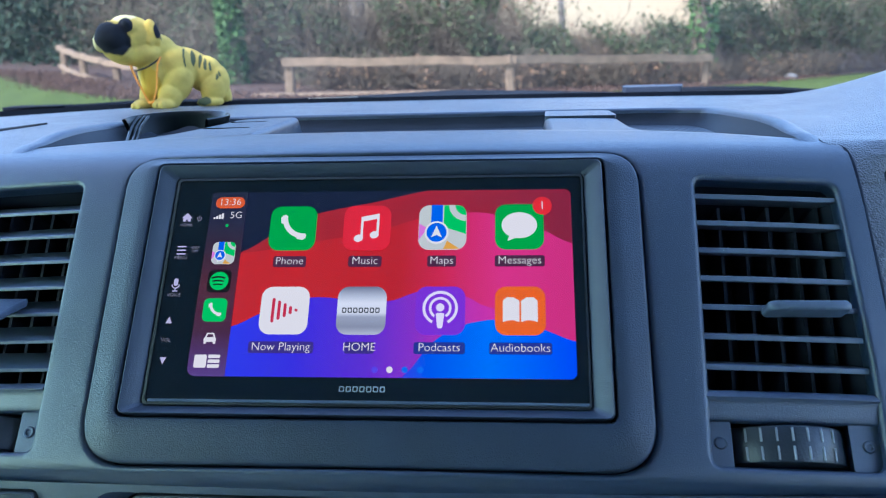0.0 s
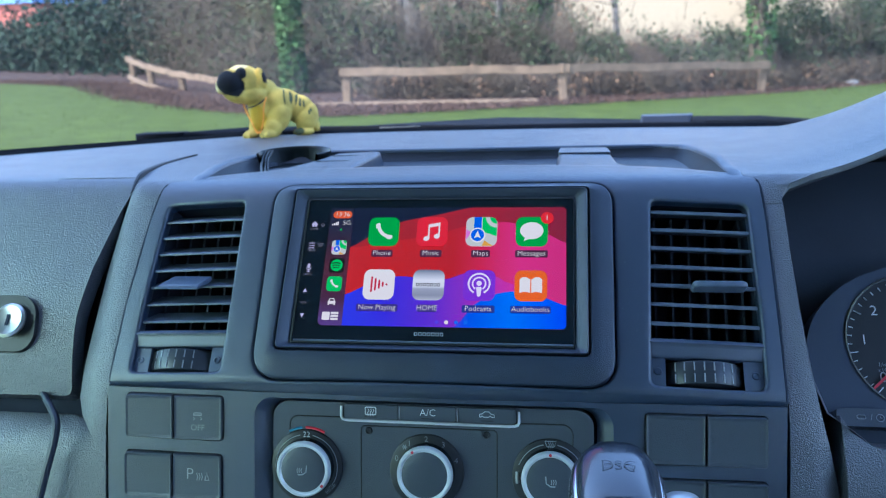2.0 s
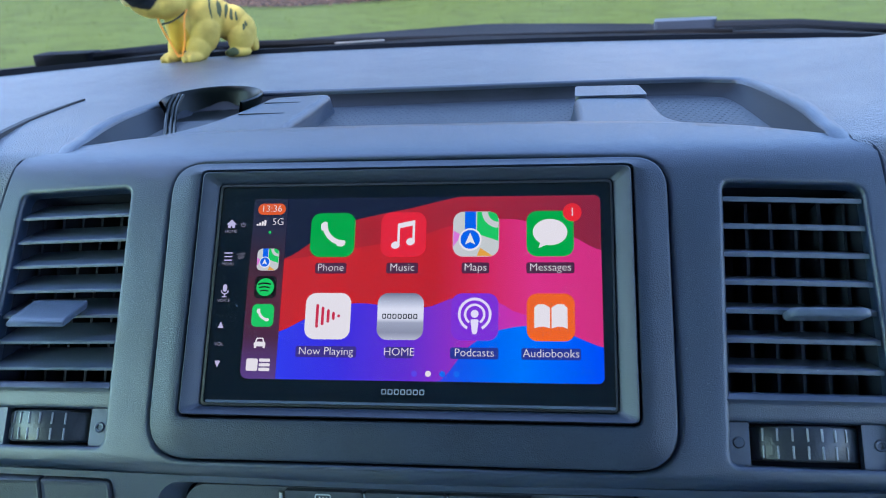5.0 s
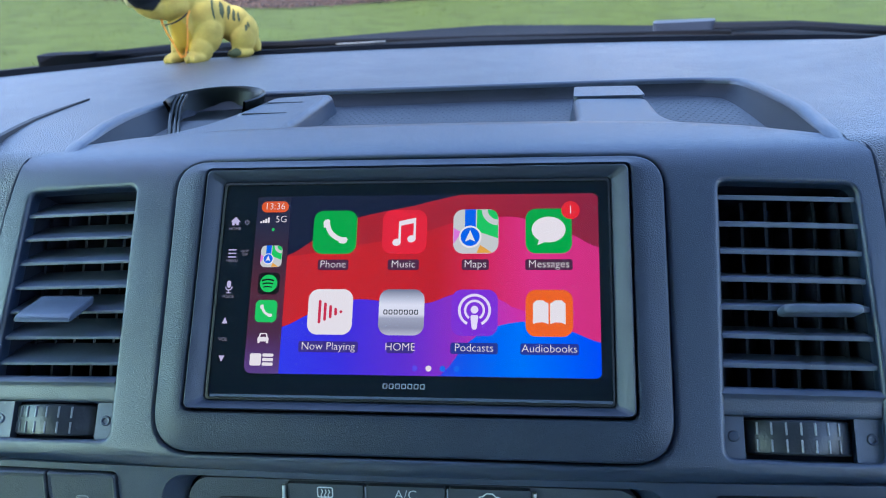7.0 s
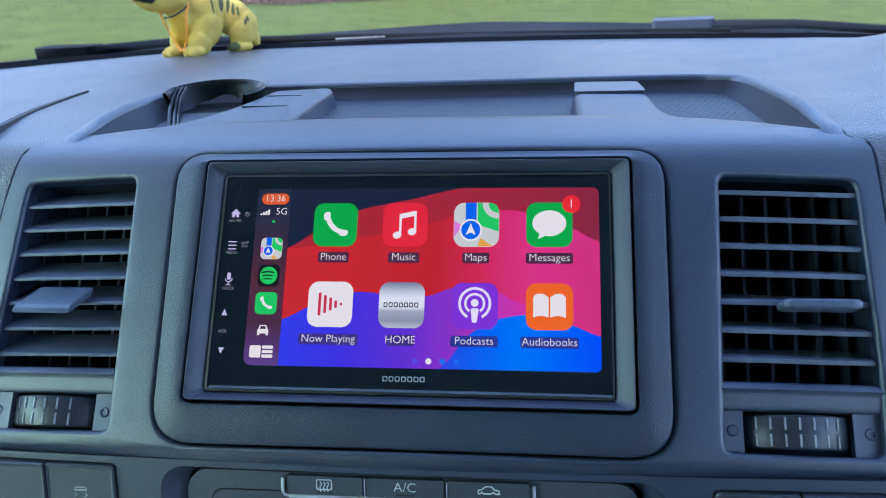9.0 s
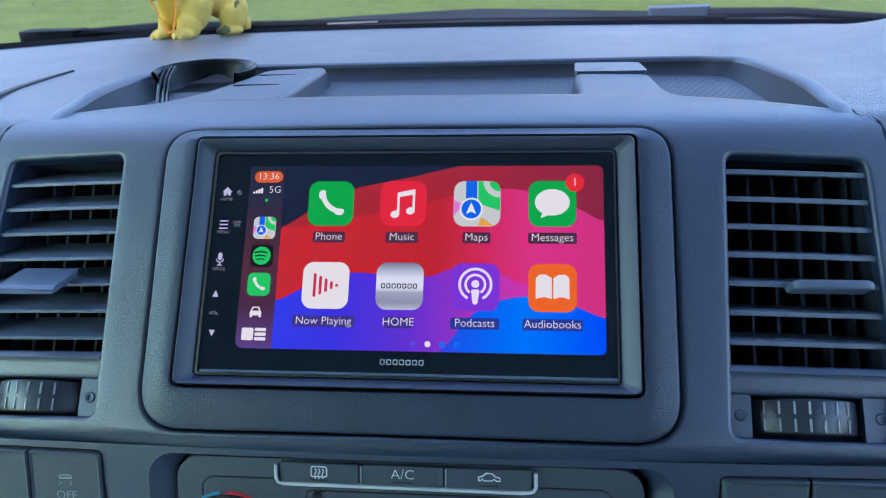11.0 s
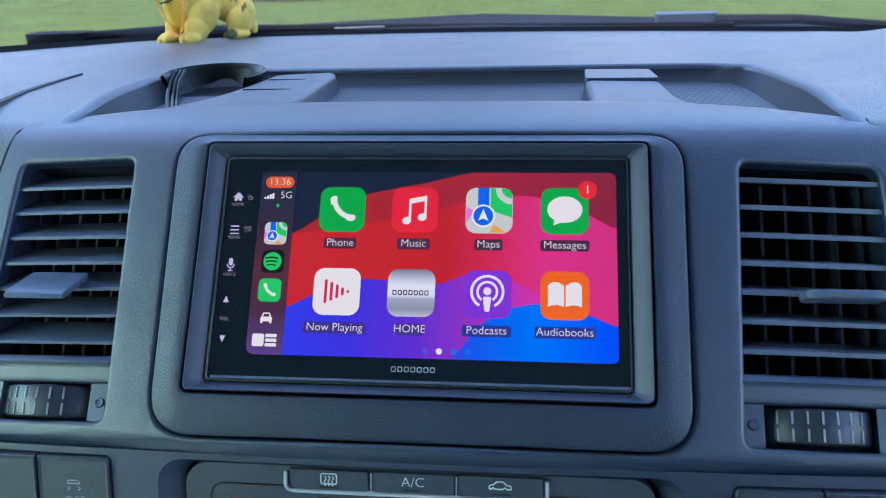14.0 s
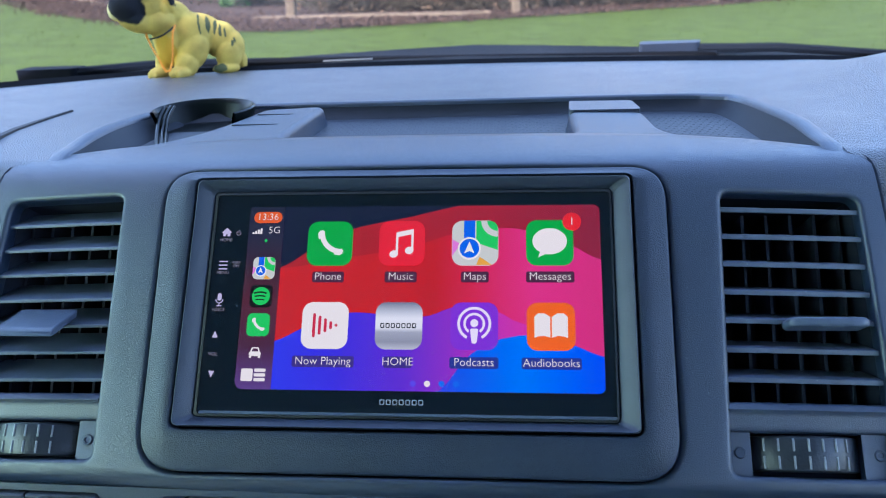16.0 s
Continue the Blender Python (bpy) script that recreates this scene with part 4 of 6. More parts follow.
def clip_under(curve, bottom, z, mat, name):
    """A lit band of the wallpaper under a wavy line."""
    n = len(curve)
    xs = [c[0] for c in curve]
    fine = []
    for k in range(49):
        x = xs[0] + (xs[-1] - xs[0]) * k / 48
        i = max(j for j in range(n) if xs[j] <= x + 1e-9)
        i = min(i, n - 2)
        t = (x - xs[i]) / (xs[i + 1] - xs[i])
        p0, p1, p2, p3 = (curve[max(0, i - 1)][1], curve[i][1], curve[i + 1][1], curve[min(n - 1, i + 2)][1])
        fine.append((x, 0.5 * (2 * p1 + (p2 - p0) * t + (2 * p0 - 5 * p1 + 4 * p2 - p3) * t * t + (3 * p1 - p0 - 3 * p2 + p3) * t ** 3)))
    bm = bmesh.new()
    a = [bm.verts.new((x, min(y, 0.0439), z)) for x, y in fine]
    b = [bm.verts.new((x, bottom, z)) for x, y in fine]
    for i in range(48):
        if fine[i][1] > bottom or fine[i + 1][1] > bottom:
            bm.faces.new((b[i], b[i + 1], a[i + 1], a[i]))
    return part(name, bm, mat, disp, smooth=0)


W_DARKRED = lit_ramp("lit_dark_red", 0, [(-0.058, 170, 28, 38), (0.0, 172, 28, 42), (0.04, 162, 28, 52), (0.085, 138, 28, 56)])
W_RED = lit_ramp("lit_red_band", 0, [(-0.058, 204, 30, 36), (-0.02, 202, 28, 34), (0.012, 196, 24, 36), (0.03, 212, 32, 74), (0.055, 224, 46, 128), (0.0847, 214, 42, 120)])
W_VIOLET = lit_ramp("lit_violet_band", 0, [(-0.058, 52, 58, 226), (-0.03, 62, 46, 214), (0.0, 98, 44, 200), (0.018, 138, 46, 190), (0.04, 196, 48, 170), (0.06, 222, 48, 152), (0.0847, 216, 44, 140)])
W_BLUE = lit_ramp("lit_blue_band", 0, [(0.012, 60, 60, 214), (0.024, 24, 86, 226), (0.05, 4, 116, 244), (0.0847, 8, 74, 240)])
clip_under([(-0.058, 0.0155), (-0.042, 0.0255), (-0.0252, 0.0335), (0.001, 0.0389), (0.0197, 0.0434), (0.034, 0.0470), (0.0845, 0.0475)], -0.038, ZS + 0.00018, W_DARKRED, "wallpaper_wave")
clip_under([(-0.058, 0.0150), (-0.03, 0.0195), (0.0016, 0.0248), (0.0207, 0.0309), (0.036, 0.0330), (0.0511, 0.0323), (0.0736, 0.0245), (0.0845, 0.0187)], -0.038, ZS + 0.00026, W_RED, "wallpaper_wave")
clip_under([(-0.058, -0.0177), (-0.0456, -0.0117), (-0.034, -0.0066), (-0.0216, -0.0049), (-0.006, -0.0064), (0.0092, -0.0064), (0.0203, -0.0025), (0.034, -0.0030), (0.046, -0.0080), (0.0845, -0.0240)], -0.0386, ZS + 0.00034, W_VIOLET, "wallpaper_wave")
clip_under([(0.0135, -0.0384), (0.0164, -0.0368), (0.0259, -0.0250), (0.034, -0.0192), (0.0417, -0.0160), (0.0538, -0.0146), (0.072, -0.0186), (0.0845, -0.0233)], -0.0386, ZS + 0.00042, W_BLUE, "wallpaper_wave")
for sx, sy, cx, cy in ((1, 1, 0.0848, 0.0441), (1, -1, 0.0848, -0.0388)):
    arc_r = 0.0036
    fill = [(cx, cy)] + [(cx - arc_r + arc_r * math.cos(radians(90 * k / 8)), cy - sy * (arc_r - arc_r * math.sin(radians(90 * k / 8)))) for k in range(9)]
    part("corner_mask", plate(fill if sy < 0 else fill[::-1], ZS, ZS + 0.0006), M_GLOSS, unit)
W_SIDE = lit_ramp("lit_side_bar", 1, [(-0.0386, 92, 62, 128), (-0.02, 74, 36, 62), (0.0, 84, 36, 52), (0.015, 58, 34, 52), (0.03, 38, 38, 62), (0.044, 34, 38, 58)])
part("side_bar", plate(rrect(-0.0742, -0.0386, -0.0580, 0.0439, (0.0035, 0.0001, 0.0001, 0.001), 5), ZS, ZS + 0.0005), W_SIDE, disp, smooth=0)


def shape(name, outline, z, mat, parent, holes=()):
    return part(name, plate(outline, z - 0.0002, z, holes), mat, parent, smooth=0)


def ellipse(cx, cy, a, b, n=28, turn=0.0):
    c, s = math.cos(radians(turn)), math.sin(radians(turn))
    return [(cx + a * math.cos(2 * math.pi * k / n) * c - b * math.sin(2 * math.pi * k / n) * s, cy + a * math.cos(2 * math.pi * k / n) * s + b * math.sin(2 * math.pi * k / n) * c) for k in range(n)]


def arc_band(cx, cy, r0, r1, a0, a1, n=20):
    o = [(cx + r1 * math.cos(radians(a0 + (a1 - a0) * k / n)), cy + r1 * math.sin(radians(a0 + (a1 - a0) * k / n))) for k in range(n + 1)]
    return o + [(cx + r0 * math.cos(radians(a1 + (a0 - a1) * k / n)), cy + r0 * math.sin(radians(a1 + (a0 - a1) * k / n))) for k in range(n + 1)]


Z1, Z2, Z3, Z4 = ZS + 0.0007, ZS + 0.0009, ZS + 0.0011, ZS + 0.0013


def handset(cx, cy, k, z, parent):
    shape("handset", arc_band(cx + 4.6 * k, cy + 4.6 * k, 6.9 * k, 8.9 * k, 176, 274, 16), z, L_WHITE, parent)
    shape("handset", rpoly([(cx - 4.6 * k, cy + 1.6 * k), (cx - 2.0 * k, cy + 2.6 * k), (cx - 2.9 * k, cy + 5.6 * k), (cx - 5.0 * k, cy + 4.4 * k)], 0.6 * k, 3), z + 0.00005, L_WHITE, parent)
    shape("handset", rpoly([(cx + 1.7 * k, cy - 4.5 * k), (cx + 4.4 * k, cy - 4.9 * k), (cx + 5.7 * k, cy - 2.9 * k), (cx + 2.7 * k, cy - 2.0 * k)], 0.6 * k, 3), z + 0.0001, L_WHITE, parent)


def map_tile(cx, cy, s, parent):
    h = s / 2
    q = lambda pts: [(cx + x * h, cy + y * h) for x, y in pts]
    shape("map_park", rpoly(q([(0.05, 0.0), (0.98, -0.32), (0.98, 0.98), (0.05, 0.98)]), [0, 0, h * 0.4, 0], 4), Z2, L_GREEN2, parent)
    shape("map_park", rpoly(q([(-0.98, 0.42), (-0.5, 0.25), (-0.5, 0.98), (-0.98, 0.98)]), [0, 0, 0, h * 0.4], 4), Z2, L_GREEN2, parent)
    shape("map_field", rpoly(q([(-0.98, -0.98), (-0.62, -0.98), (-0.62, -0.05), (-0.98, 0.15)]), [h * 0.4, 0, 0, 0], 4), Z2, L_PINK, parent)
    shape("map_field", q([(0.05, -0.98), (0.72, -0.98), (0.20, -0.62)]), Z2, L_YELLOW, parent)
    shape("map_ring", arc_band(cx + h * 0.98, cy + h * 0.98, h * 0.46, h * 0.72, 181, 269, 12), Z3, L_PALE, parent)
    shape("map_road", q([(-0.48, -0.1), (0.0, -0.1), (0.0, 0.99), (-0.48, 0.99)]), Z3, L_BLUE, parent)
    shape("map_disc", ring(cx - h * 0.24, cy - h * 0.26, h * 0.50, 26), Z3 + 0.0001, L_WHITE, parent)
    shape("map_disc", ring(cx - h * 0.24, cy - h * 0.26, h * 0.42, 26), Z4, L_BLUE, parent)
    shape("map_arrow", q([(-0.46, -0.48), (-0.24, -0.38), (-0.02, -0.48), (-0.24, 0.04)]), Z4 + 0.0001, L_WHITE, parent)


COLS, ROWS_V, ICON = (-0.0359, -0.0032, 0.0296, 0.0624), (0.0264, -0.0107), 0.0206
APPS = [("Phone", L_GREEN, 0, 0), ("Music", L_RED, 1, 0), ("Maps", L_PALE, 2, 0), ("Messages", L_GREEN, 3, 0), ("Now Playing", L_WHITE, 0, 1), ("HOME", L_SILVER, 1, 1), ("Podcasts", L_PURPLE, 2, 1), ("Audiobooks", L_ORANGE, 3, 1)]
for text, mat, i, j in APPS:
    cx, cy, h = COLS[i], ROWS_V[j], ICON / 2
    tile = part("app_icon", plate(rrect(cx - h, cy - h, cx + h, cy + h, 0.0046, 6), ZS, Z1), mat, unit, "rounded square app icon", smooth=0)
    k = ICON / 18
    if text == "Phone":
        handset(cx, cy, k, Z2, tile)
    elif text == "Music":
        shape("note", rpoly([(cx - 2.3 * k, cy + 4.3 * k), (cx + 4.6 * k, cy + 5.7 * k), (cx + 4.6 * k, cy + 3.7 * k), (cx - 2.3 * k, cy + 2.3 * k)], 0.2 * k, 2), Z2, L_WHITE, tile)
        for x, y in ((-2.3, -4.2), (3.7, -2.8)):
            shape("note", [(cx + x * k, cy + y * k), (cx + (x + 0.9) * k, cy + y * k), (cx + (x + 0.9) * k, cy + (y + 7.6) * k), (cx + x * k, cy + (y + 7.6) * k)], Z2 + 0.00005, L_WHITE, tile)
            shape("note", ellipse(cx + (x - 0.7) * k, cy + (y - 0.2) * k, 1.75 * k, 1.45 * k, 18, 15), Z2 + 0.0001, L_WHITE, tile)
    elif text == "Maps":
        map_tile(cx, cy, ICON, tile)
    elif text == "Messages":
        shape("bubble", ellipse(cx, cy + 0.5 * k, 6.6 * k, 5.2 * k, 32), Z2, L_WHITE, tile)
        shape("bubble", [(cx - 3.4 * k, cy - 2.5 * k), (cx - 4.4 * k, cy - 5.8 * k), (cx - 0.6 * k, cy - 4.2 * k)], Z2 + 0.00005, L_WHITE, tile)
        bd = part("badge", plate(ring(0.0722, 0.0359, 0.0041, 28), ZS, Z3), lit("lit_badge", 235, 35, 45), unit, "red notification badge", smooth=0)
        words("1", 0.0055, 0.0722, 0.0358, Z3 + 0.0002, L_WHITE, bd)
    elif text == "Now Playing":
        for n2, (x, hh) in enumerate(((-4.2, 4.6), (-2.0, 3.6), (0.2, 2.6), (2.3, 1.5), (4.4, 0.55))):
            shape("sound_bar", rrect(cx + (x - 0.55) * k, cy - hh * k, cx + (x + 0.55) * k, cy + hh * k, 0.5 * k, 3), Z2, L_CRIMSON, tile)
    elif text == "HOME":
        for n2 in range(7):
            x = cx - 0.0081 + n2 * 0.00232
            shape("logo_block", rrect(x, cy - 0.0011, x + 0.0018, cy + 0.0011, 0.0004, 2), Z2, L_BLACK, tile, [rrect(x + 0.0004, cy - 0.0007, x + 0.0014, cy + 0.0007, 0.0002, 1)])
    elif text == "Podcasts":
        shape("ring", arc_band(cx, cy + 0.9 * k, 5.4 * k, 6.4 * k, -62, 242, 32), Z2, L_PURPLE2, tile)
        shape("ring", arc_band(cx, cy + 0.9 * k, 3.2 * k, 4.1 * k, -56, 236, 28), Z2, L_PURPLE2, tile)
        shape("dot", ring(cx, cy + 1.1 * k, 1.5 * k, 20), Z2, L_PURPLE2, tile)
        shape("stem", rpoly([(cx - 0.9 * k, cy - 6.6 * k), (cx + 0.9 * k, cy - 6.6 * k), (cx + 1.6 * k, cy - 1.0 * k), (cx - 1.6 * k, cy - 1.0 * k)], 0.7 * k, 3), Z2, L_PURPLE2, tile)
    else:
        for s in (-1, 1):
            pg = [(cx + s * 0.3 * k, cy - 4.2 * k), (cx + s * 2.6 * k, cy - 3.5 * k), (cx + s * 4.6 * k, cy - 3.7 * k), (cx + s * 6.2 * k, cy - 4.3 * k), (cx + s * 6.2 * k, cy + 3.6 * k), (cx + s * 4.8 * k, cy + 4.9 * k), (cx + s * 2.4 * k, cy + 4.9 * k), (cx + s * 0.3 * k, cy + 3.6 * k)]
            shape("page", pg if s > 0 else pg[::-1], Z2, L_WHITE, tile)
    ly = 0.0109 if j == 0 else -0.0265
    half = 0.00108 * len(text) + 0.0018
    cap = part("caption", plate(rrect(cx - half, ly - 0.0024, cx + half, ly + 0.0025, 0.0009, 3), ZS, ZS + 0.0006), lit("lit_caption", 74, 34, 62) if j == 0 else lit("lit_caption_low", 62, 46, 128) if i < 2 else lit("lit_caption_blue", 40, 52, 140), unit, smooth=0)
    words(text, 0.0049, cx, ly + 0.0002, Z1, L_WHITE, cap, squeeze=1.0)
for i, x in enumerate((0.0037, 0.0098, 0.0160, 0.0222)):
    part("page_dot", plate(ring(x, -0.0354, 0.0013, 16), ZS, ZS + 0.0007), L_WHITE if i == 1 else lit("lit_dot", 92, 74, 222) if i == 0 else lit("lit_dot_blue", 32, 112, 230), unit, smooth=0)
# side bar: clock pill, signal, small icons
pill = part("clock_pill", plate(rrect(-0.0721, 0.0362, -0.0589, 0.0415, 0.0026, 6), ZS, Z1), lit("lit_pill_orange", 226, 88, 34), unit, "orange clock pill", smooth=0)
words("13:36", 0.0046, -0.0655, 0.0389, Z2, L_WHITE, pill)
sig = part("signal_bars", join(*[plate(rrect(-0.0722 + 0.0012 * k, 0.0310, -0.0713 + 0.0012 * k, 0.0318 + 0.0006 * k, 0.0002, 2), Z1, Z2) for k in range(4)]), L_WHITE, unit, smooth=0)
words("5G", 0.0046, -0.0620, 0.0326, Z2, L_WHITE, sig)
part("green_dot", plate(ring(-0.0656, 0.0278, 0.0007, 12), Z1, Z2), L_GREEN2, unit, smooth=0)
t2 = part("small_icon", plate(rrect(-0.0706, 0.0099, -0.0604, 0.0201, 0.0022, 5), ZS, Z1), L_PALE, unit, "small map icon", smooth=0)
map_tile(-0.0655, 0.0150, 0.0102, t2)
t3 = part("small_icon", plate(rrect(-0.0708, -0.0029, -0.0606, 0.0073, 0.0022, 5), ZS, Z1), L_BLACK, unit, "small round green icon", smooth=0)
shape("disc", ring(-0.0657, 0.0022, 0.0041, 28), Z2, L_GREEN2, t3)
for k in range(3):
    shape("wave_bar", arc_band(-0.0657 - 0.0004, 0.0022 - 0.0068 + 0.0002 - 0.0016 * k + 0.0006, 0.0074, 0.0081 - 0.0001 * k, 68 + 3 * k, 112 - 4 * k, 10), Z3, L_BLACK, t3)
t4 = part("small_icon", plate(rrect(-0.0710, -0.0157, -0.0608, -0.0055, 0.0022, 5), ZS, Z1), L_GREEN2, unit, "small phone icon", smooth=0)
handset(-0.0659, -0.0106, 0.0102 / 18, Z2, t4)
part("car_glyph", join(plate(rrect(-0.0688, -0.0244, -0.0636, -0.0225, 0.0006, 3), Z1, Z2), plate(rpoly([(-0.0684, -0.0226), (-0.0640, -0.0226), (-0.0647, -0.0206), (-0.0677, -0.0206)], 0.0003, 2), Z1, Z2, [[(-0.0677, -0.0224), (-0.0647, -0.0224), (-0.0651, -0.0211), (-0.0673, -0.0211)]]),
                       plate(rrect(-0.0687, -0.0252, -0.0677, -0.0243, 0.0002, 2), Z1, Z2), plate(rrect(-0.0647, -0.0252, -0.0637, -0.0243, 0.0002, 2), Z1, Z2)), L_WHITE, unit, smooth=0)
part("layout_glyph", join(plate(rrect(-0.0716, -0.0352, -0.0664, -0.0298, 0.0007, 3), Z1, Z2), *[plate(rrect(-0.0658, -0.0352 + 0.0020 * k, -0.0608, -0.0338 + 0.0020 * k, 0.0004, 3), Z1, Z2) for k in range(3)]), L_WHITE, unit, smooth=0)
# touch keys beside the display
kz = ZS + 0.0003
part("home_key", join(plate([(-0.0869, 0.0318), (-0.0845, 0.0342), (-0.0821, 0.0318)], ZS, kz), plate([(-0.0861, 0.0302), (-0.0849, 0.0302), (-0.0849, 0.0311), (-0.0841, 0.0311), (-0.0841, 0.0302), (-0.0829, 0.0302), (-0.0829, 0.0319), (-0.0861, 0.0319)], ZS, kz)), L_LILAC, unit, smooth=0)
part("power_key", join(plate(arc_band(-0.0789, 0.0316, 0.0008, 0.0011, 125, 415, 16), ZS, kz), box(-0.07905, 0.0317, ZS, -0.07875, 0.0330, kz)), lit("lit_dim", 120, 114, 132), unit, smooth=0)
part("menu_key", join(*[box(-0.0867, 0.0146 + 0.0017 * k, ZS, -0.0828, 0.0151 + 0.0017 * k, kz) for k in range(3)]), L_LILAC, unit, smooth=0)
part("voice_key", join(plate(rrect(-0.0858, 0.0002, -0.0840, 0.0036, 0.0009, 4), ZS, kz), plate(arc_band(-0.0849, 0.0008, 0.0014, 0.0018, 180, 360, 12), ZS, kz), box(-0.0851, -0.0020, ZS, -0.0847, -0.0008, kz), box(-0.0860, -0.0023, ZS, -0.0838, -0.0019, kz)), L_LILAC, unit, smooth=0)
part("volume_up_key", plate([(-0.0866, -0.0163), (-0.0840, -0.0163), (-0.0853, -0.0135)], ZS, kz), L_LILAC, unit, smooth=0)
part("volume_down_key", plate([(-0.0840, -0.0309), (-0.0866, -0.0309), (-0.0853, -0.0337)], ZS, kz), L_LILAC, unit, smooth=0)
for txt, x, y, sz in (("HOME", -0.0845, 0.0284, 0.0021), ("MENU", -0.0846, 0.0130, 0.0021), ("•DISP", -0.0788, 0.0176, 0.0018), ("OFF", -0.0786, 0.0160, 0.0018), ("VOICE", -0.0850, -0.0039, 0.0021), ("VOL", -0.0853, -0.0236, 0.0023)):
    words(txt, sz, x, y, kz, lit("lit_key_text", 150, 145, 160), unit)
for n2 in range(7):
    x = -0.0103 + n2 * 0.00276
    part("logo_block", plate(rrect(x, -0.0444, x + 0.0021, -0.0421, 0.0004, 2), ZS, kz, [rrect(x + 0.0004, -0.0440, x + 0.0017, -0.0425, 0.0002, 1)]), M_GREYMARK, unit, smooth=0)

# ---- instrument cluster behind the wheel ----
cluster = thing("instrument_cluster", FACE, "dark instrument cluster with a round rev counter", "instrument cluster")
pod = rpoly([(0.250, -0.085), (0.46, -0.085), (0.46, 0.050), (0.318, 0.046), (0.276, 0.026), (0.252, -0.005)], [0.015, 0.01, 0.01, 0.03, 0.02, 0.02], 6)
part("bezel", plate(pod, -0.130, -0.100, [ring(0.3285, -0.014, 0.0500, 48)]), M_POD, cluster, bevel=0.004, segments=3)
GC, GZ = (0.3285, -0.014), -0.106
gauge = part("rev_counter", plate(ring(*GC, 0.0505, 48), -0.112, GZ), M_BLACK, cluster, "black rev counter dial with white marks")
part("chrome_rim", tube([(x, y, -0.0995) for x, y in ring(*GC, 0.0500, 48) + ring(*GC, 0.0500, 48)[:1]], 0.0008, 6), M_CHROME, gauge)
for k in range(36):
    a = radians(228 - k * 7.9)
    r0 = 0.0440 if k % 5 else 0.0415
    part("tick", tube([(GC[0] + r0 * math.cos(a), GC[1] + r0 * math.sin(a), GZ + 0.0003), (GC[0] + 0.047 * math.cos(a), GC[1] + 0.047 * math.sin(a), GZ + 0.0003)], 0.00035, 4), M_MARK, gauge)
for txt, a in (("0", 222), ("1", 176), ("2", 138), ("3", 98)):
    words(txt, 0.0105, GC[0] + 0.036 * math.cos(radians(a)), GC[1] + 0.036 * math.sin(radians(a)), GZ + 0.0004, M_MARK, gauge)
words("1/min", 0.0042, GC[0] - 0.0245, GC[1] - 0.0150, GZ + 0.0004, M_GREYMARK, gauge)
words("x1000", 0.0042, GC[0] - 0.0245, GC[1] - 0.0190, GZ + 0.0004, M_GREYMARK, gauge)
part("needle", plate([(GC[0] - 0.037, GC[1] - 0.0335), (GC[0] - 0.036, GC[1] - 0.0345), (GC[0] + 0.001, GC[1] - 0.001), (GC[0] - 0.001, GC[1] + 0.001)], GZ + 0.002, GZ + 0.003), M_RED, gauge, "red needle")
bar = part("button_bar", plate(rrect(0.262, -0.0755, 0.40, -0.0635, 0.003, 4), -0.10, -0.088), M_SWITCH, cluster, bevel=0.0015)
words("/", 0.006, 0.2835, -0.0695, -0.0875, M_GREYMARK, bar)
part("clock_symbol", join(tube([(x, y, -0.0877) for x, y in ring(0.2890, -0.0695, 0.0024, 16) + ring(0.2890, -0.0695, 0.0024, 16)[:1]], 0.0003, 5), tube([(0.2890, -0.0680, -0.0877), (0.2890, -0.0695, -0.0877), (0.2902, -0.0695, -0.0877)], 0.0003, 5),
                          tube([(x, y, -0.0877) for x, y in rrect(0.2745, -0.0705, 0.2800, -0.0680, 0.001, 3) + [(0.2745 + 0.001, -0.0705)]], 0.0003, 5)), M_GREYMARK, bar)

# ---- gear lever ----
knob_m = Matrix.Translation((0.1078, -0.1440, 1.0745)) @ Matrix.Rotation(radians(6), 4, "X") @ Matrix.Scale(0.96, 4)
lever = thing("gear_lever", knob_m, "glossy black gear lever with dark chrome flanks", "gear lever")


def sq(rx, ry, z, p=2.8, n=40, cy=0.0):
    out = []
    for k in range(n):
        a = 2 * math.pi * k / n
        c, s = math.cos(a), math.sin(a)
        out.append((rx * math.copysign(abs(c) ** (2 / p), c), cy + ry * math.copysign(abs(s) ** (2 / p), s), z))
    return out


part("knob", loft([sq(0.014, 0.016, -0.075), sq(0.016, 0.020, -0.045), sq(0.0195, 0.026, -0.02), sq(0.0215, 0.031, 0.002), sq(0.0215, 0.0315, 0.012), sq(0.0200, 0.0300, 0.0190), sq(0.0165, 0.0260, 0.0238), sq(0.0100, 0.0170, 0.0266), sq(0.0040, 0.007, 0.0275), sq(0.0005, 0.001, 0.0276)], True, True), material("knob_gloss", (0.022, 0.026, 0.036), 0.24, spec=0.9, coat=0.5, tint=0.1), lever, "glossy black knob", smooth=60)
for s in (-1, 1):
    prof = [(0.0180, -0.045), (0.0214, -0.02), (0.0238, 0.002), (0.0238, 0.009), (0.0230, 0.0145), (0.0214, 0.0185), (0.0200, 0.0190)]
    rows = []
    for (x, z), w in zip(prof, (0.6, 0.85, 1.0, 1.0, 0.95, 0.85, 0.8)):
        rows.append([(s * (x - 0.0045 * (abs(k) / 4) ** 2.4), k / 4 * 0.028 * w, z - 0.003 * (abs(k) / 4) ** 3) for k in range(-4, 5)])
    part("chrome_flank", loft(rows, closed=False), material("dark_chrome", (0.55, 0.56, 0.60), 0.16, metal=1.0, tint=0.1), lever, "dark chrome flank", smooth=60)
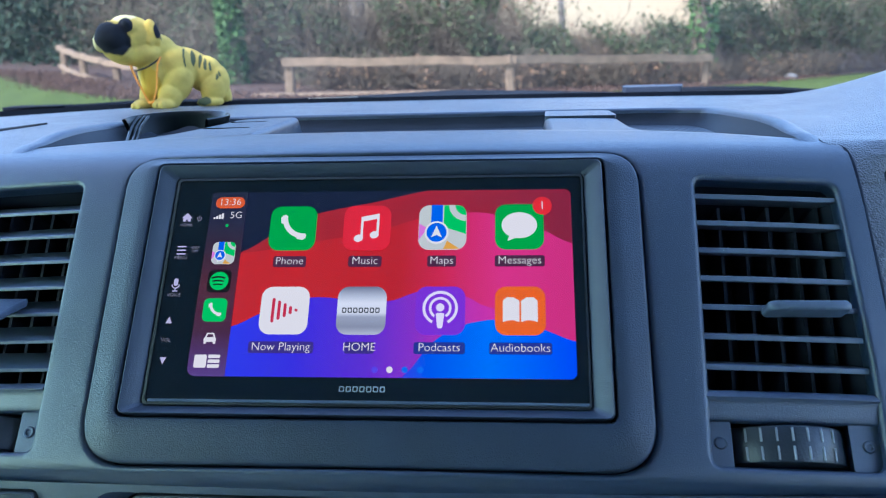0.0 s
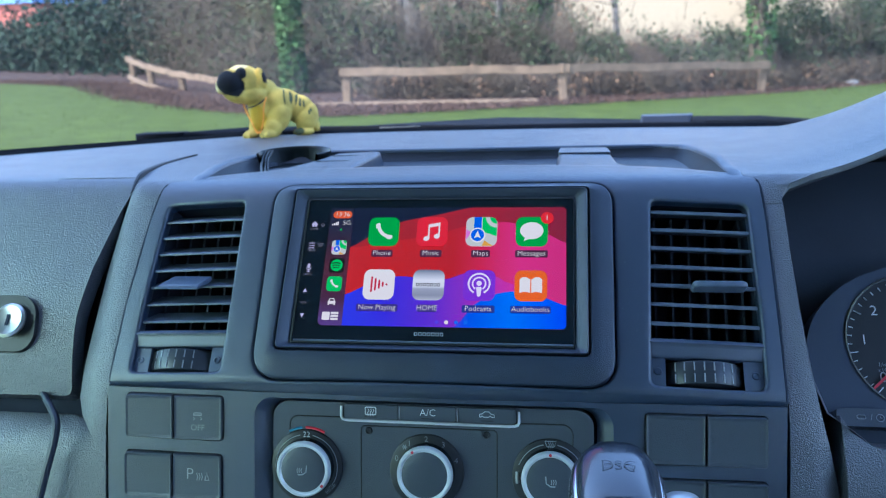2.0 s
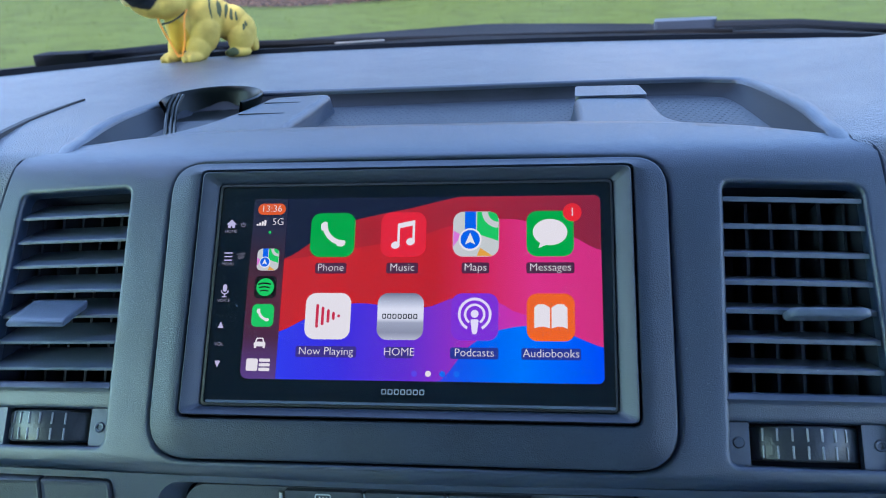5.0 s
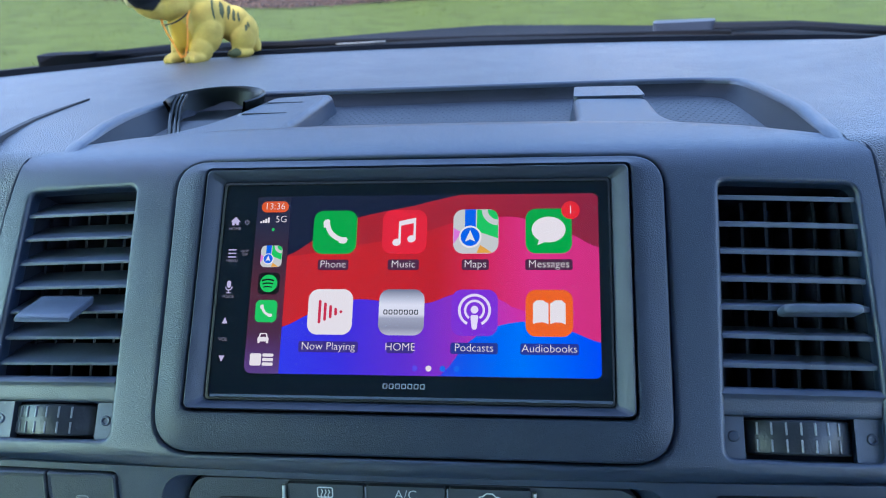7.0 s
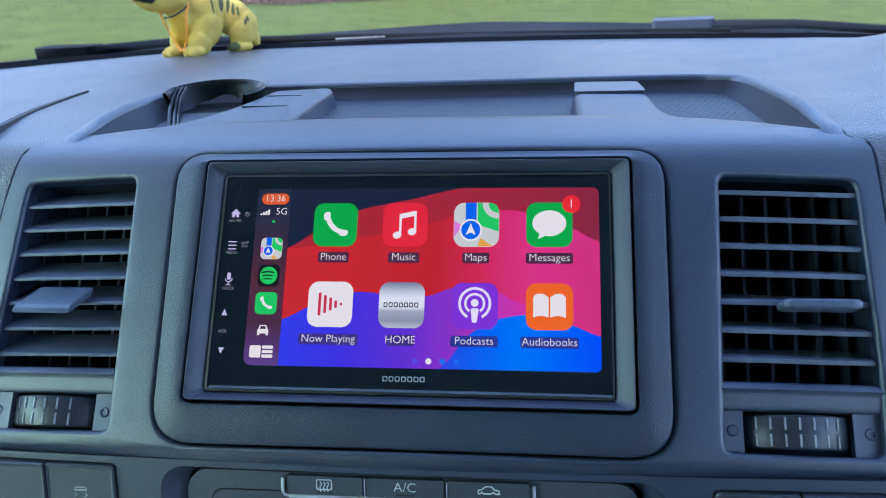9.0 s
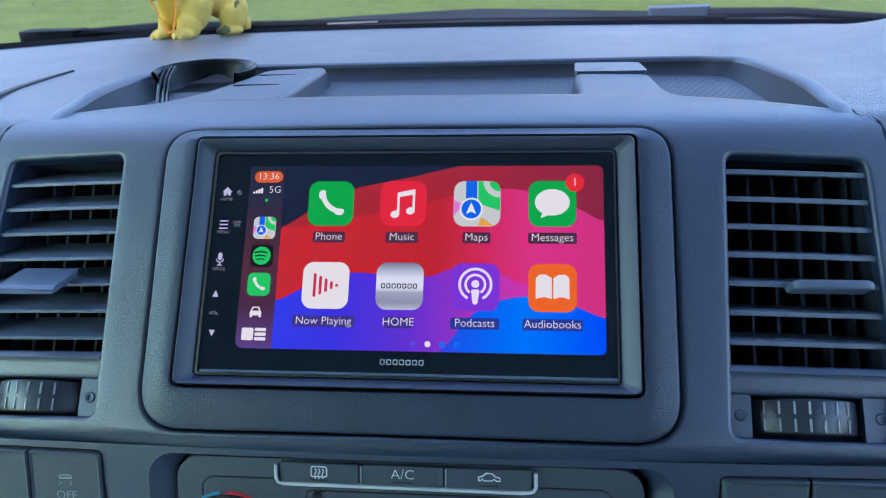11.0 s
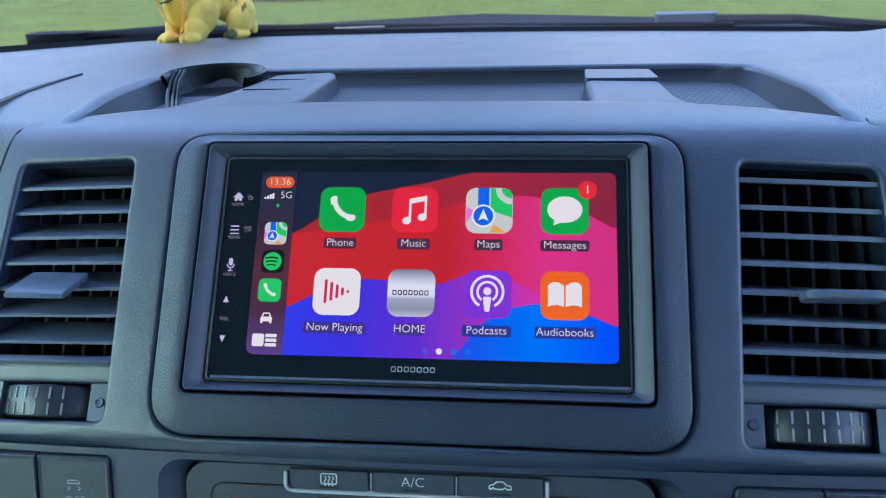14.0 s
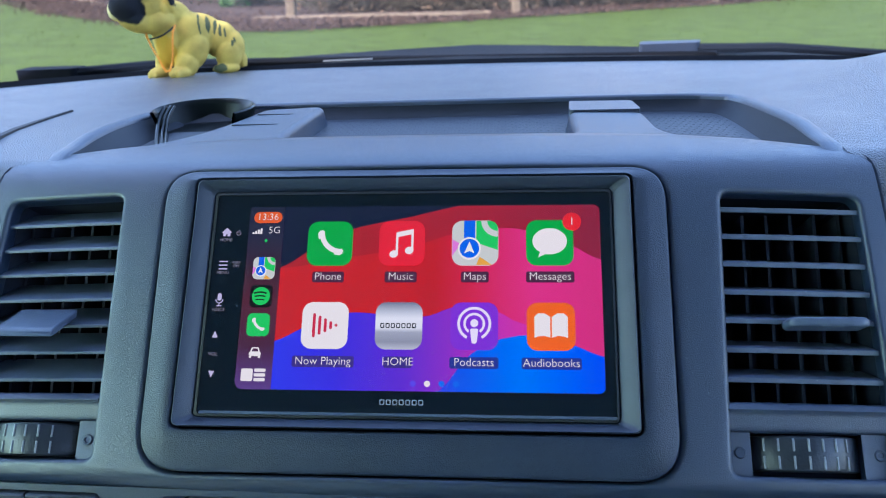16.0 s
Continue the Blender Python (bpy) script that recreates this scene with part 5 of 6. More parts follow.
part("release_button", loft([sq(0.0095, 0.014, -0.016), sq(0.0105, 0.015, 0.002), sq(0.0095, 0.0135, 0.0075), sq(0.005, 0.008, 0.0095)], True, True), M_SILVER, lever, "satin release button", m=Matrix.Translation((0.0320, 0.0, -0.0030)), smooth=60)
words("DSG", 0.0088, 0.0, 0.0010, 0.0280, M_EMBOSS, lever, label="embossed letters").rotation_euler = (radians(4), 0, 0)
part("shaft", tube([(0, 0, -0.07), (0, 0.0, -0.16), (0, 0.005, -0.30)], [0.014, 0.012, 0.012], 16), M_BLACK, lever)

# ---- toy dog on the dashboard ----


def blob(bm, c, r, turn=(0, 0, 0)):
    m = Matrix.LocRotScale(c, Euler([radians(a) for a in turn]), r)
    bmesh.ops.create_uvsphere(bm, u_segments=28, v_segments=18, radius=1.0, matrix=m)


def toy_paint():
    """Yellow flocked paint with a black muzzle, dark ears, stripes over the back and a painted shadow at the hind foot.
    """
    m = material("toy_flock", (0.52, 0.37, 0.085), 0.9, spec=0.2, grain=0.6, scale=900, tint=0.22, tint_scale=55)
    n, l = m.node_tree.nodes, m.node_tree.links
    b = n["Principled BSDF"]
    base = b.inputs["Base Color"].links[0].from_socket
    tc = n.new("ShaderNodeTexCoord")
    warp = n.new("ShaderNodeTexNoise")
    warp.inputs["Scale"].default_value = 90
    l.new(tc.outputs["Object"], warp.inputs["Vector"])
    add = n.new("ShaderNodeVectorMath")
    add.operation = "MULTIPLY_ADD"
    l.new(warp.outputs["Color"], add.inputs[0])
    add.inputs[1].default_value, add.inputs[2].default_value = (0.006, 0.006, 0.006), (-0.003, -0.003, -0.003)
    pos = n.new("ShaderNodeVectorMath")
    l.new(tc.outputs["Object"], pos.inputs[0])
    l.new(add.outputs[0], pos.inputs[1])

    def spot(c, r, stretch=(1, 1, 1)):
        s = n.new("ShaderNodeVectorMath")
        s.operation = "SUBTRACT"
        l.new(pos.outputs[0], s.inputs[0])
        s.inputs[1].default_value = c
        k = n.new("ShaderNodeVectorMath")
        k.operation = "MULTIPLY"
        l.new(s.outputs[0], k.inputs[0])
        k.inputs[1].default_value = [1 / q for q in stretch]
        d = n.new("ShaderNodeVectorMath")
        d.operation = "LENGTH"
        l.new(k.outputs[0], d.inputs[0])
        mr = n.new("ShaderNodeMapRange")
        mr.inputs["From Min"].default_value, mr.inputs["From Max"].default_value = r * 1.08, r * 0.94
        l.new(d.outputs["Value"], mr.inputs["Value"])
        return mr.outputs[0]

    def over(under, fac, col):
        mx = n.new("ShaderNodeMix")
        mx.data_type = "RGBA"
        l.new(fac, mx.inputs[0])
        l.new(under, mx.inputs[6])
        mx.inputs[7].default_value = (*col, 1)
        return mx.outputs[2]

    dark, green = (0.012, 0.013, 0.018), (0.075, 0.085, 0.045)
    out = base
    out = over(out, spot((-0.014, -0.022, 0.026), 0.014, (0.7, 1.2, 1.3)), (0.58, 0.36, 0.045))
    for c, r, st in SPOTS_PALE:
        out = over(out, spot(c, r, st), (0.60, 0.50, 0.24))
    for c, r, st in SPOTS_BLACK:
        out = over(out, spot(c, r, st), dark)
    for c, r, st in SPOTS_STRIPE_SHADE:
        out = over(out, spot(c, r, st), green)
    l.new(out, b.inputs["Base Color"])
    return m


SPOTS_PALE = [((-0.031, -0.020, 0.0935), 0.0075, (1.7, 2.2, 0.75)), ((-0.0580, -0.020, 0.0690), 0.0060, (0.9, 2.0, 1.4))]
SPOTS_BLACK = [((-0.0470, -0.030, 0.0735), 0.0135, (1.0, 2.0, 1.15)), ((-0.0385, -0.030, 0.0690), 0.0125, (1.0, 2.0, 1.05)), ((-0.0290, -0.030, 0.0840), 0.0062, (1.1, 2.5, 1.15)), ((-0.0355, -0.030, 0.0790), 0.0075, (1.1, 2.5, 1.0)), ((-0.0012, -0.014, 0.0775), 0.0060, (0.78, 2.2, 1.55))]
SPOTS_STRIPE_SHADE = [((0.0215, -0.014, 0.0520), 0.0085, (0.14, 3.0, 1.2)), ((0.0300, -0.012, 0.0500), 0.0070, (0.34, 3.0, 1.25)), ((0.0368, -0.010, 0.0465), 0.0062, (0.30, 3.0, 1.1)), ((0.0415, -0.010, 0.0440), 0.0055, (0.26, 3.0, 1.0)), ((0.0462, -0.010, 0.0415), 0.0050, (0.26, 3.0, 0.9)), ((0.0515, -0.010, 0.0300), 0.0045, (0.45, 3, 0.9)), ((0.0548, -0.008, 0.0330), 0.0040, (0.4, 3, 0.9)),
               # shadow between haunch and hind foot, put into the paint
               ((0.0370, -0.018, 0.0060), 0.0060, (1.2, 1.0, 0.7))]
dog = bmesh.new()
blob(dog, (-0.0270, -0.008, 0.0720), (0.0235, 0.0200, 0.0215))              # skull
blob(dog, (-0.0300, -0.014, 0.0800), (0.0170, 0.0150, 0.0140))              # brow
blob(dog, (-0.0430, -0.017, 0.0730), (0.0165, 0.0180, 0.0160), (0, 10, 0))   # muzzle
blob(dog, (-0.0365, -0.014, 0.0590), (0.0200, 0.0175, 0.0125), (0, 22, 0))   # jaw
blob(dog, (-0.0190, -0.012, 0.0560), (0.0200, 0.0170, 0.0125), (0, -6, 0))   # cheek
blob(dog, (-0.0560, -0.014, 0.0685), (0.0062, 0.0090, 0.0095))              # lip of the other side
blob(dog, (-0.0288, -0.0275, 0.0860), (0.0034, 0.0030, 0.0036))             # eye
blob(dog, (-0.0050, -0.016, 0.0765), (0.0062, 0.0075, 0.0135), (0, -14, 0))  # ear
blob(dog, (-0.0090, -0.018, 0.0680), (0.0048, 0.0060, 0.0090), (0, -10, 0))
blob(dog, (-0.0430, 0.006, 0.0800), (0.006, 0.006, 0.009))                  # other ear
blob(dog, (-0.0040, 0.000, 0.0560), (0.0200, 0.0180, 0.0190))               # neck
blob(dog, (-0.0090, -0.006, 0.0380), (0.0165, 0.0175, 0.0280))              # chest
blob(dog, (0.0110, -0.006, 0.0400), (0.0215, 0.0165, 0.0250), (0, -20, 0))   # shoulder
blob(dog, (0.0120, -0.016, 0.0250), (0.0150, 0.0115, 0.0200), (0, 30, 0))    # upper leg
blob(dog, (-0.0185, -0.008, 0.0170), (0.0075, 0.0085, 0.0180), (0, 14, 0))   # front leg
blob(dog, (-0.0235, -0.016, 0.0058), (0.0105, 0.0110, 0.0060))              # paw
blob(dog, (-0.0320, -0.022, 0.0048), (0.0030, 0.0050, 0.0042))              # toes
blob(dog, (-0.0265, -0.025, 0.0050), (0.0032, 0.0050, 0.0045))
blob(dog, (0.0040, -0.022, 0.0130), (0.0120, 0.0100, 0.0130), (0, 25, 0))    # front leg
blob(dog, (-0.0030, -0.028, 0.0062), (0.0115, 0.0115, 0.0065))              # paw
blob(dog, (-0.0100, -0.035, 0.0055), (0.0034, 0.0050, 0.0048))              # toes
blob(dog, (-0.0040, -0.037, 0.0056), (0.0034, 0.0050, 0.0050))
blob(dog, (0.0250, 0.002, 0.0420), (0.0240, 0.0160, 0.0175), (0, 28, 0))     # back
blob(dog, (0.0400, 0.002, 0.0330), (0.0190, 0.0165, 0.0190), (0, 35, 0))
blob(dog, (0.0500, 0.000, 0.0230), (0.0145, 0.0165, 0.0200), (0, 10, 0))     # haunch
blob(dog, (0.0470, -0.010, 0.0180), (0.0130, 0.0100, 0.0155), (0, 20, 0))    # thigh
blob(dog, (0.0430, -0.014, 0.0052), (0.0140, 0.0085, 0.0054))               # hind foot
blob(dog, (0.0600, 0.002, 0.0100), (0.0055, 0.0080, 0.0100))                # tail
DOG = Matrix.Translation((-0.265, 0.425, H0 + zpad(-0.265, 0.425) - 0.001)) @ Matrix.Rotation(radians(21), 4, "Z") @ Matrix.Scale(0.91, 4)
toy = solid("toy_dog", dog, toy_paint(), DOG, "yellow toy dog with black muzzle sitting on the dashboard", "toy")
rm = toy.modifiers.new("skin", "REMESH")
rm.mode, rm.voxel_size, rm.use_smooth_shade = "VOXEL", 0.0011, True
sm = toy.modifiers.new("round", "SMOOTH")
sm.iterations, sm.factor = 3, 0.5
M_GOLD = material("gold_beads", (0.80, 0.30, 0.03), 0.4, tint=0.15, tint_scale=300)
chain = bmesh.new()
loop = [(-0.0010, -0.0250, 0.0520), (-0.0040, -0.0285, 0.0460), (-0.0055, -0.0300, 0.0380), (-0.0065, -0.0310, 0.0290), (-0.0085, -0.0320, 0.0190), (-0.0120, -0.0330, 0.0100), (-0.0160, -0.0320, 0.0090), (-0.0190, -0.0290, 0.0150), (-0.0225, -0.0260, 0.0240), (-0.0262, -0.0240, 0.0330), (-0.0292, -0.0210, 0.0420), (-0.0300, -0.0160, 0.0480)]
beads = []
for p, q in zip(loop, loop[1:]):
    for k in range(4):
        beads.append(Vector(p).lerp(Vector(q), k / 4))
for p in beads:
    bmesh.ops.create_icosphere(chain, subdivisions=1, radius=0.0014, matrix=Matrix.Translation(p))
solid("bead_chain", chain, M_GOLD, DOG, "string of golden beads round the toy dog's neck", "necklace")

solid("collar", tube(curve_through([(-0.0270, -0.0190, 0.0400), (-0.0170, -0.0262, 0.0425), (-0.0080, -0.0270, 0.0470), (0.0000, -0.0245, 0.0525)], 5), 0.0009, 6), M_BLACK, DOG, "thin black collar round the toy dog's neck", "collar")

# ---- cup holder at the end of the tray ----
M_CLEAR = material("smoked_plastic", (0.005, 0.007, 0.007), 0.28, spec=0.15, tint=0.2, tint_scale=60)
cup = thing("cup_holder", UP, "smoked glossy plastic cup holder sunk in the dash tray", "cup holder")
cc = (-0.1440, 0.162)
wall_c = lambda r, z, a0=-35, a1=200: [(cc[0] + r * 1.02 * math.cos(radians(a0 + (a1 - a0) * k / 30)), cc[1] + r * 0.98 * math.sin(radians(a0 + (a1 - a0) * k / 30)), z) for k in range(31)]
part("cup_wall", loft([wall_c(0.0250, 0.0402), wall_c(0.0285, 0.0450), wall_c(0.0310, 0.0520), wall_c(0.0312, 0.0532), wall_c(0.0300, 0.0538), wall_c(0.0290, 0.0530), wall_c(0.0278, 0.0500), wall_c(0.0240, 0.0402)], closed=False), M_CLEAR, cup, smooth=50)
part("cup_floor", plate(ring(cc[0], cc[1], 0.0262, 36), 0.0396, 0.0404), M_CLEAR, cup)
for d, r in ((0.0, 0.0013), (0.0032, 0.0009), (0.0056, 0.0008)):
    part("rubber_edge", tube(curve_through([(-0.1722 + d, 0.1720, 0.0528), (-0.1705 + d, 0.158, 0.0490), (-0.1655 + d, 0.140, 0.0440), (-0.1585 + d, 0.122, 0.0415), (-0.1520 + d, 0.106, 0.0405)], 5), r, 8), M_CLEAR, cup)
liner = part("base_liner", plate(rpoly([(-0.156, 0.098), (-0.136, 0.100), (-0.118, 0.146), (-0.126, 0.152), (-0.150, 0.150), (-0.164, 0.150)], 0.006), 0.0396, 0.0412), M_TRAY, cup, "ribbed grey base", bevel=0.0008)
for k in range(9):
    part("rib", tube([(-0.1380 + 0.0022 * k, 0.1045 + 0.0052 * k, 0.0414), (-0.1480 + 0.0020 * k, 0.1060 + 0.0052 * k, 0.0414)], 0.0007, 6), M_TRAY, liner)

# ---- windscreen, scuttle and wipers ----
M_SCUTTLE = material("scuttle_plastic", (0.006, 0.007, 0.010), 0.8, spec=0.06, grain=0.3, tint=0.2)
us = [-0.84 + 0.06 * i for i in range(29)]
yo = lambda u: 0.640 - 0.30 * u * u
scut = loft([[(u, rear(u) - 0.004, zpad(0, rear(u)) - 0.004 - 0.03 * max(0, abs(u) - .3)) for u in us], [(u, rear(u) + 0.006, zpad(0, rear(u)) + 0.0035 - 0.03 * max(0, abs(u) - .3)) for u in us], [(u, rear(u) + 0.03, zpad(0, rear(u)) - 0.001 - 0.03 * max(0, abs(u) - .3)) for u in us],
             [(u, yo(u) - 0.06, 0.0225 - 0.02 * abs(u)) for u in us], [(u, yo(u), 0.0255 - 0.03 * abs(u)) for u in us], [(u, yo(u) + 0.03, -0.03) for u in us], [(u, yo(u) + 0.9, -0.16) for u in us], [(u, yo(u) + 1.0, -0.60) for u in us]], closed=False)
solid("scuttle_panel", scut, M_SCUTTLE, UP, "black plastic scuttle at the foot of the windscreen", "scuttle", kind="structure")
# pale solid strip in place of a light grey reflection on the scuttle
solid("glint_strip", plate(rrect(-0.025, -0.008, 0.025, 0.008, 0.001, 2), 0.0, 0.0012), material("glint_grey", (0.16, 0.165, 0.175), 0.7, tint=0.1), UP @ pose(-0.122, 0.500, 0.0312, -7, 0, 8), "pale strip standing in for a reflection at the foot of the windscreen", "paper")
for x, tip in ((0.185, 0.74), (-0.486, 0.26)):
    wp = thing("wiper", UP, "black windscreen wiper parked along the scuttle", "wiper", "windscreen wipers")
    yb = yo(x) - 0.052
    part("spindle_cap", plate(rpoly([(x - 0.004, yb - 0.010), (x + 0.060, yb - 0.006), (x + 0.066, yb + 0.016), (x, yb + 0.014)], 0.006), 0.014, 0.0305 if x > 0 else 0.0285), M_SCUTTLE if x < 0 else material("weathered_cap", (0.022, 0.028, 0.044), 0.5, spec=0.2, grain=0.3, tint=0.15), wp, bevel=0.004, segments=3)
    part("arm", tube([(x + 0.055, yb + 0.002, 0.023), (x + 0.14, yo(x + 0.14) - 0.046, 0.0245), (tip, yo(tip) - 0.06, 0.004 if x > 0 else 0.020)], [0.0055, 0.0048, 0.003], 8), M_SCUTTLE, wp)
    part("blade", tube([(x + 0.02 + (tip - x) * k / 10, yo(x + 0.02 + (tip - x) * k / 10) - 0.072, 0.0185 - 0.02 * abs(x + (tip - x) * k / 10)) for k in range(11)], 0.0068, 6), M_RUBBER, wp)
M_GLASS = bpy.data.materials.new("window_glass")
M_GLASS.use_nodes = True
gn, gl = M_GLASS.node_tree.nodes, M_GLASS.node_tree.links
gn.remove(gn["Principled BSDF"])
tr, gs, fr, mx = gn.new("ShaderNodeBsdfTransparent"), gn.new("ShaderNodeBsdfGlossy"), gn.new("ShaderNodeFresnel"), gn.new("ShaderNodeMixShader")
tr.inputs[0].default_value, gs.inputs["Roughness"].default_value, fr.inputs[0].default_value = (0.93, 0.96, 0.95, 1), 0.02, 1.28
gl.new(fr.outputs[0], mx.inputs[0]), gl.new(tr.outputs[0], mx.inputs[1]), gl.new(gs.outputs[0], mx.inputs[2])
film, fz, fm, fx, ftc = gn.new("ShaderNodeBsdfTranslucent"), gn.new("ShaderNodeTexNoise"), gn.new("ShaderNodeMapRange"), gn.new("ShaderNodeMixShader"), gn.new("ShaderNodeTexCoord")
film.inputs[0].default_value = (0.8, 0.8, 0.8, 1)
fz.inputs["Scale"].default_value, fz.inputs["Detail"].default_value = 5, 6
fm.inputs["From Min"].default_value, fm.inputs["From Max"].default_value, fm.inputs["To Min"].default_value, fm.inputs["To Max"].default_value = 0.3, 0.75, 0.006, 0.028
gl.new(ftc.outputs["Object"], fz.inputs["Vector"]), gl.new(fz.outputs["Fac"], fm.inputs["Value"]), gl.new(fm.outputs[0], fx.inputs[0])
gl.new(mx.outputs[0], fx.inputs[1]), gl.new(film.outputs[0], fx.inputs[2])
gl.new(fx.outputs[0], gn["Material Output"].inputs[0])
ws_rows = []
for k in range(9):
    t = k / 8
    ws_rows.append([(u * (1 - 0.10 * t), (yo(u) - 0.055) * (1 - t) + (-0.02 - 0.16 * u * u) * t, 0.012 * (1 - t) + 0.70 * t + 0.03 * math.sin(math.pi * t)) for u in us])
ws_bm = loft(ws_rows, closed=False)
for f in ws_bm.faces:
    if f.normal.y > 0:
        f.normal_flip()
wsc = solid("windscreen", ws_bm, M_GLASS, UP, "clear raked windscreen", "windscreen", kind="structure", smooth=60)
wsc.visible_shadow = False
# unseen cab shell, kept pale and shaped to steer light onto the dashboard
roof = solid("ceiling", plate([(-0.80, -1.24), (0.80, -1.24), (0.80, -0.10), (0.5, -0.03), (-0.5, -0.03), (-0.80, -0.10)], 0.70, 0.74), M_HEADLINER, UP, "pale fabric headliner of the cab", "headliner", kind="structure")
# added wall: shuts out light from the rear and bounces some forward
solid("wall_rear", box(-0.90, -1.25, -1.0, 0.90, -1.15, 0.74), M_DOORCARD, UP, "unseen plain grey wall added to keep out light from the rear", "bulkhead", kind="structure")
solid("floor", box(-0.86, -1.24, -0.72, 0.86, 1.5, -0.70), M_DOORCARD, UP, "dark cab floor", "floor", kind="structure")
# left sill and top rail set low so light enters from low down
for s in (-1, 1):
    d = solid("door_1" if s < 0 else "door_2", join(box(min(s * 0.84, s * 0.90), -1.0, -0.75, max(s * 0.84, s * 0.90), 0.45, -0.06 if s > 0 else -0.42), box(min(s * 0.80, s * 0.87), -1.24, 0.60 if s > 0 else 0.40, max(s * 0.80, s * 0.87), 0.0 if s > 0 else 0.12, 0.74), box(min(s * 0.80, s * 0.88), -1.15, 0.0, max(s * 0.80, s * 0.88), -1.0, 0.64), box(min(s * 0.84, s * 0.90), -1.24, -0.75, max(s * 0.84, s * 0.90), -1.0, 0.70)),
              M_DOORCARD, UP, "unseen grey cab door, its window opening shaped for the light", "door", kind="structure")
    pil = solid("pillar_1" if s < 0 else "pillar_2", loft([[(s * 0.835, 0.36, -0.1), (s * 0.895, 0.36, -0.1), (s * 0.895, 0.50, -0.1), (s * 0.835, 0.46, -0.1)], [(s * 0.745, -0.14, 0.70), (s * 0.805, -0.14, 0.70), (s * 0.805, -0.04, 0.70), (s * 0.745, -0.06, 0.70)]], True, True), M_HEADLINER, UP, "pale windscreen pillar", "pillar", kind="structure")

# left pane tinted green, the other clear, to colour and balance incoming light
M_TINT = M_GLASS.copy()
M_TINT.name = "light_tint_glass"
[x for x in M_TINT.node_tree.nodes if x.type == "BSDF_TRANSPARENT"][0].inputs[0].default_value = (0.64, 0.92, 0.74, 1)
for s in (-1, 1):
    sg = bmesh.new()
    sill = -0.06 if s > 0 else -0.42
    q = [(s * 0.845, -1.0, sill), (s * 0.845, 0.40, sill), (s * 0.815, 0.02, 0.62 if s > 0 else 0.42), (s * 0.815, -1.0, 0.62 if s > 0 else 0.42)]
    fc = sg.faces.new([sg.verts.new(p) for p in (q if s > 0 else q[::-1])])
    sg.normal_update()
    if fc.normal.x * s > 0:
        fc.normal_flip()
    solid("window_1" if s < 0 else "window_2", sg, M_TINT if s < 0 else M_GLASS, UP, "unseen left door pane, tinted green to colour the light" if s < 0 else "clear door window", "window", kind="structure", smooth=0)

# ---- outdoors ----
M_GRASS = material("grass_ground", (0.042, 0.058, 0.009), 0.95, spec=0.1, tint=0.22, tint_scale=3.5, grain=0.0)
M_BLADE = material("grass_blades", (0.044, 0.062, 0.010), 0.9, spec=0.1, tint=0.4, tint_scale=2.0)
M_SOIL = material("leaf_litter", (0.046, 0.030, 0.024), 0.95, spec=0.1, tint=0.5, tint_scale=6, grain=0.8, scale=20)
M_TIMBER = material("weathered_timber", (0.115, 0.080, 0.052), 0.9, spec=0.2, grain=0.8, scale=60, tint=0.25, tint_scale=5)
M_BARK = material("grey_bark", (0.085, 0.073, 0.062), 0.95, grain=1.0, scale=30, tint=0.4, tint_scale=8)
M_TWIG = material("bare_twigs", (0.072, 0.056, 0.040), 0.95, spec=0.1, tint=0.4, tint_scale=3)
M_LEAF = material("ivy_leaves", (0.040, 0.050, 0.024), 0.85, spec=0.15, tint=0.5, tint_scale=6)
M_IVY = material("trunk_ivy", (0.042, 0.078, 0.024), 0.8, spec=0.2, tint=0.5, tint_scale=6)
M_LEAF2 = material("dark_hedge_leaves", (0.021, 0.034, 0.020), 0.85, spec=0.15, tint=0.5, tint_scale=4)
M_DRYLEAF = material("dry_leaves", (0.15, 0.085, 0.045), 0.9, tint=0.4, tint_scale=5)
rng = np.random.default_rng(7)
def lie(x, y):
    """Height of the gently sloping ground."""
    return 0.393 - 0.0254 * x - 0.02 * y


SLOPE = Matrix(((1, 0, 0, 0), (0, 1, 0, 0), (-0.0254, -0.02, 1, 0.393), (0, 0, 0, 1)))
solid("ground", moved(plate([(-400, -60), (400, -60), (400, 900), (-400, 900)], -0.3, 0.0, cuts=(span(-60, 60, 30), span(0, 60, 15))), SLOPE), M_GRASS, Matrix(), "mown green grass", "grass", kind="structure", smooth=0)
solid("soil_bed", moved(plate(rpoly([(-60, 56), (-60, 30), (-30, 20.8), (-20, 19.4), (-13.9, 18.2), (-10.9, 16.6), (-8.5, 13.7), (-7.0, 12.0), (-4.7, 10.0), (-3.0, 9.2), (-1.4, 10.2), (1.0, 11.9), (4.1, 14.3), (6.8, 17.4), (14, 25), (60, 70)], 0.4, 3), 0.0, 0.03), SLOPE), M_SOIL, Matrix(), "brown leaf litter under the trees", "soil", kind="structure", smooth=0)


def stuff(name, verts, faces, mat, label, category):
    me = bpy.data.meshes.new(name)
    me.from_pydata(verts.tolist(), [], faces.tolist())
    me.materials.append(mat)
    return tagged(new(name, me), label, category, kind="stuff")


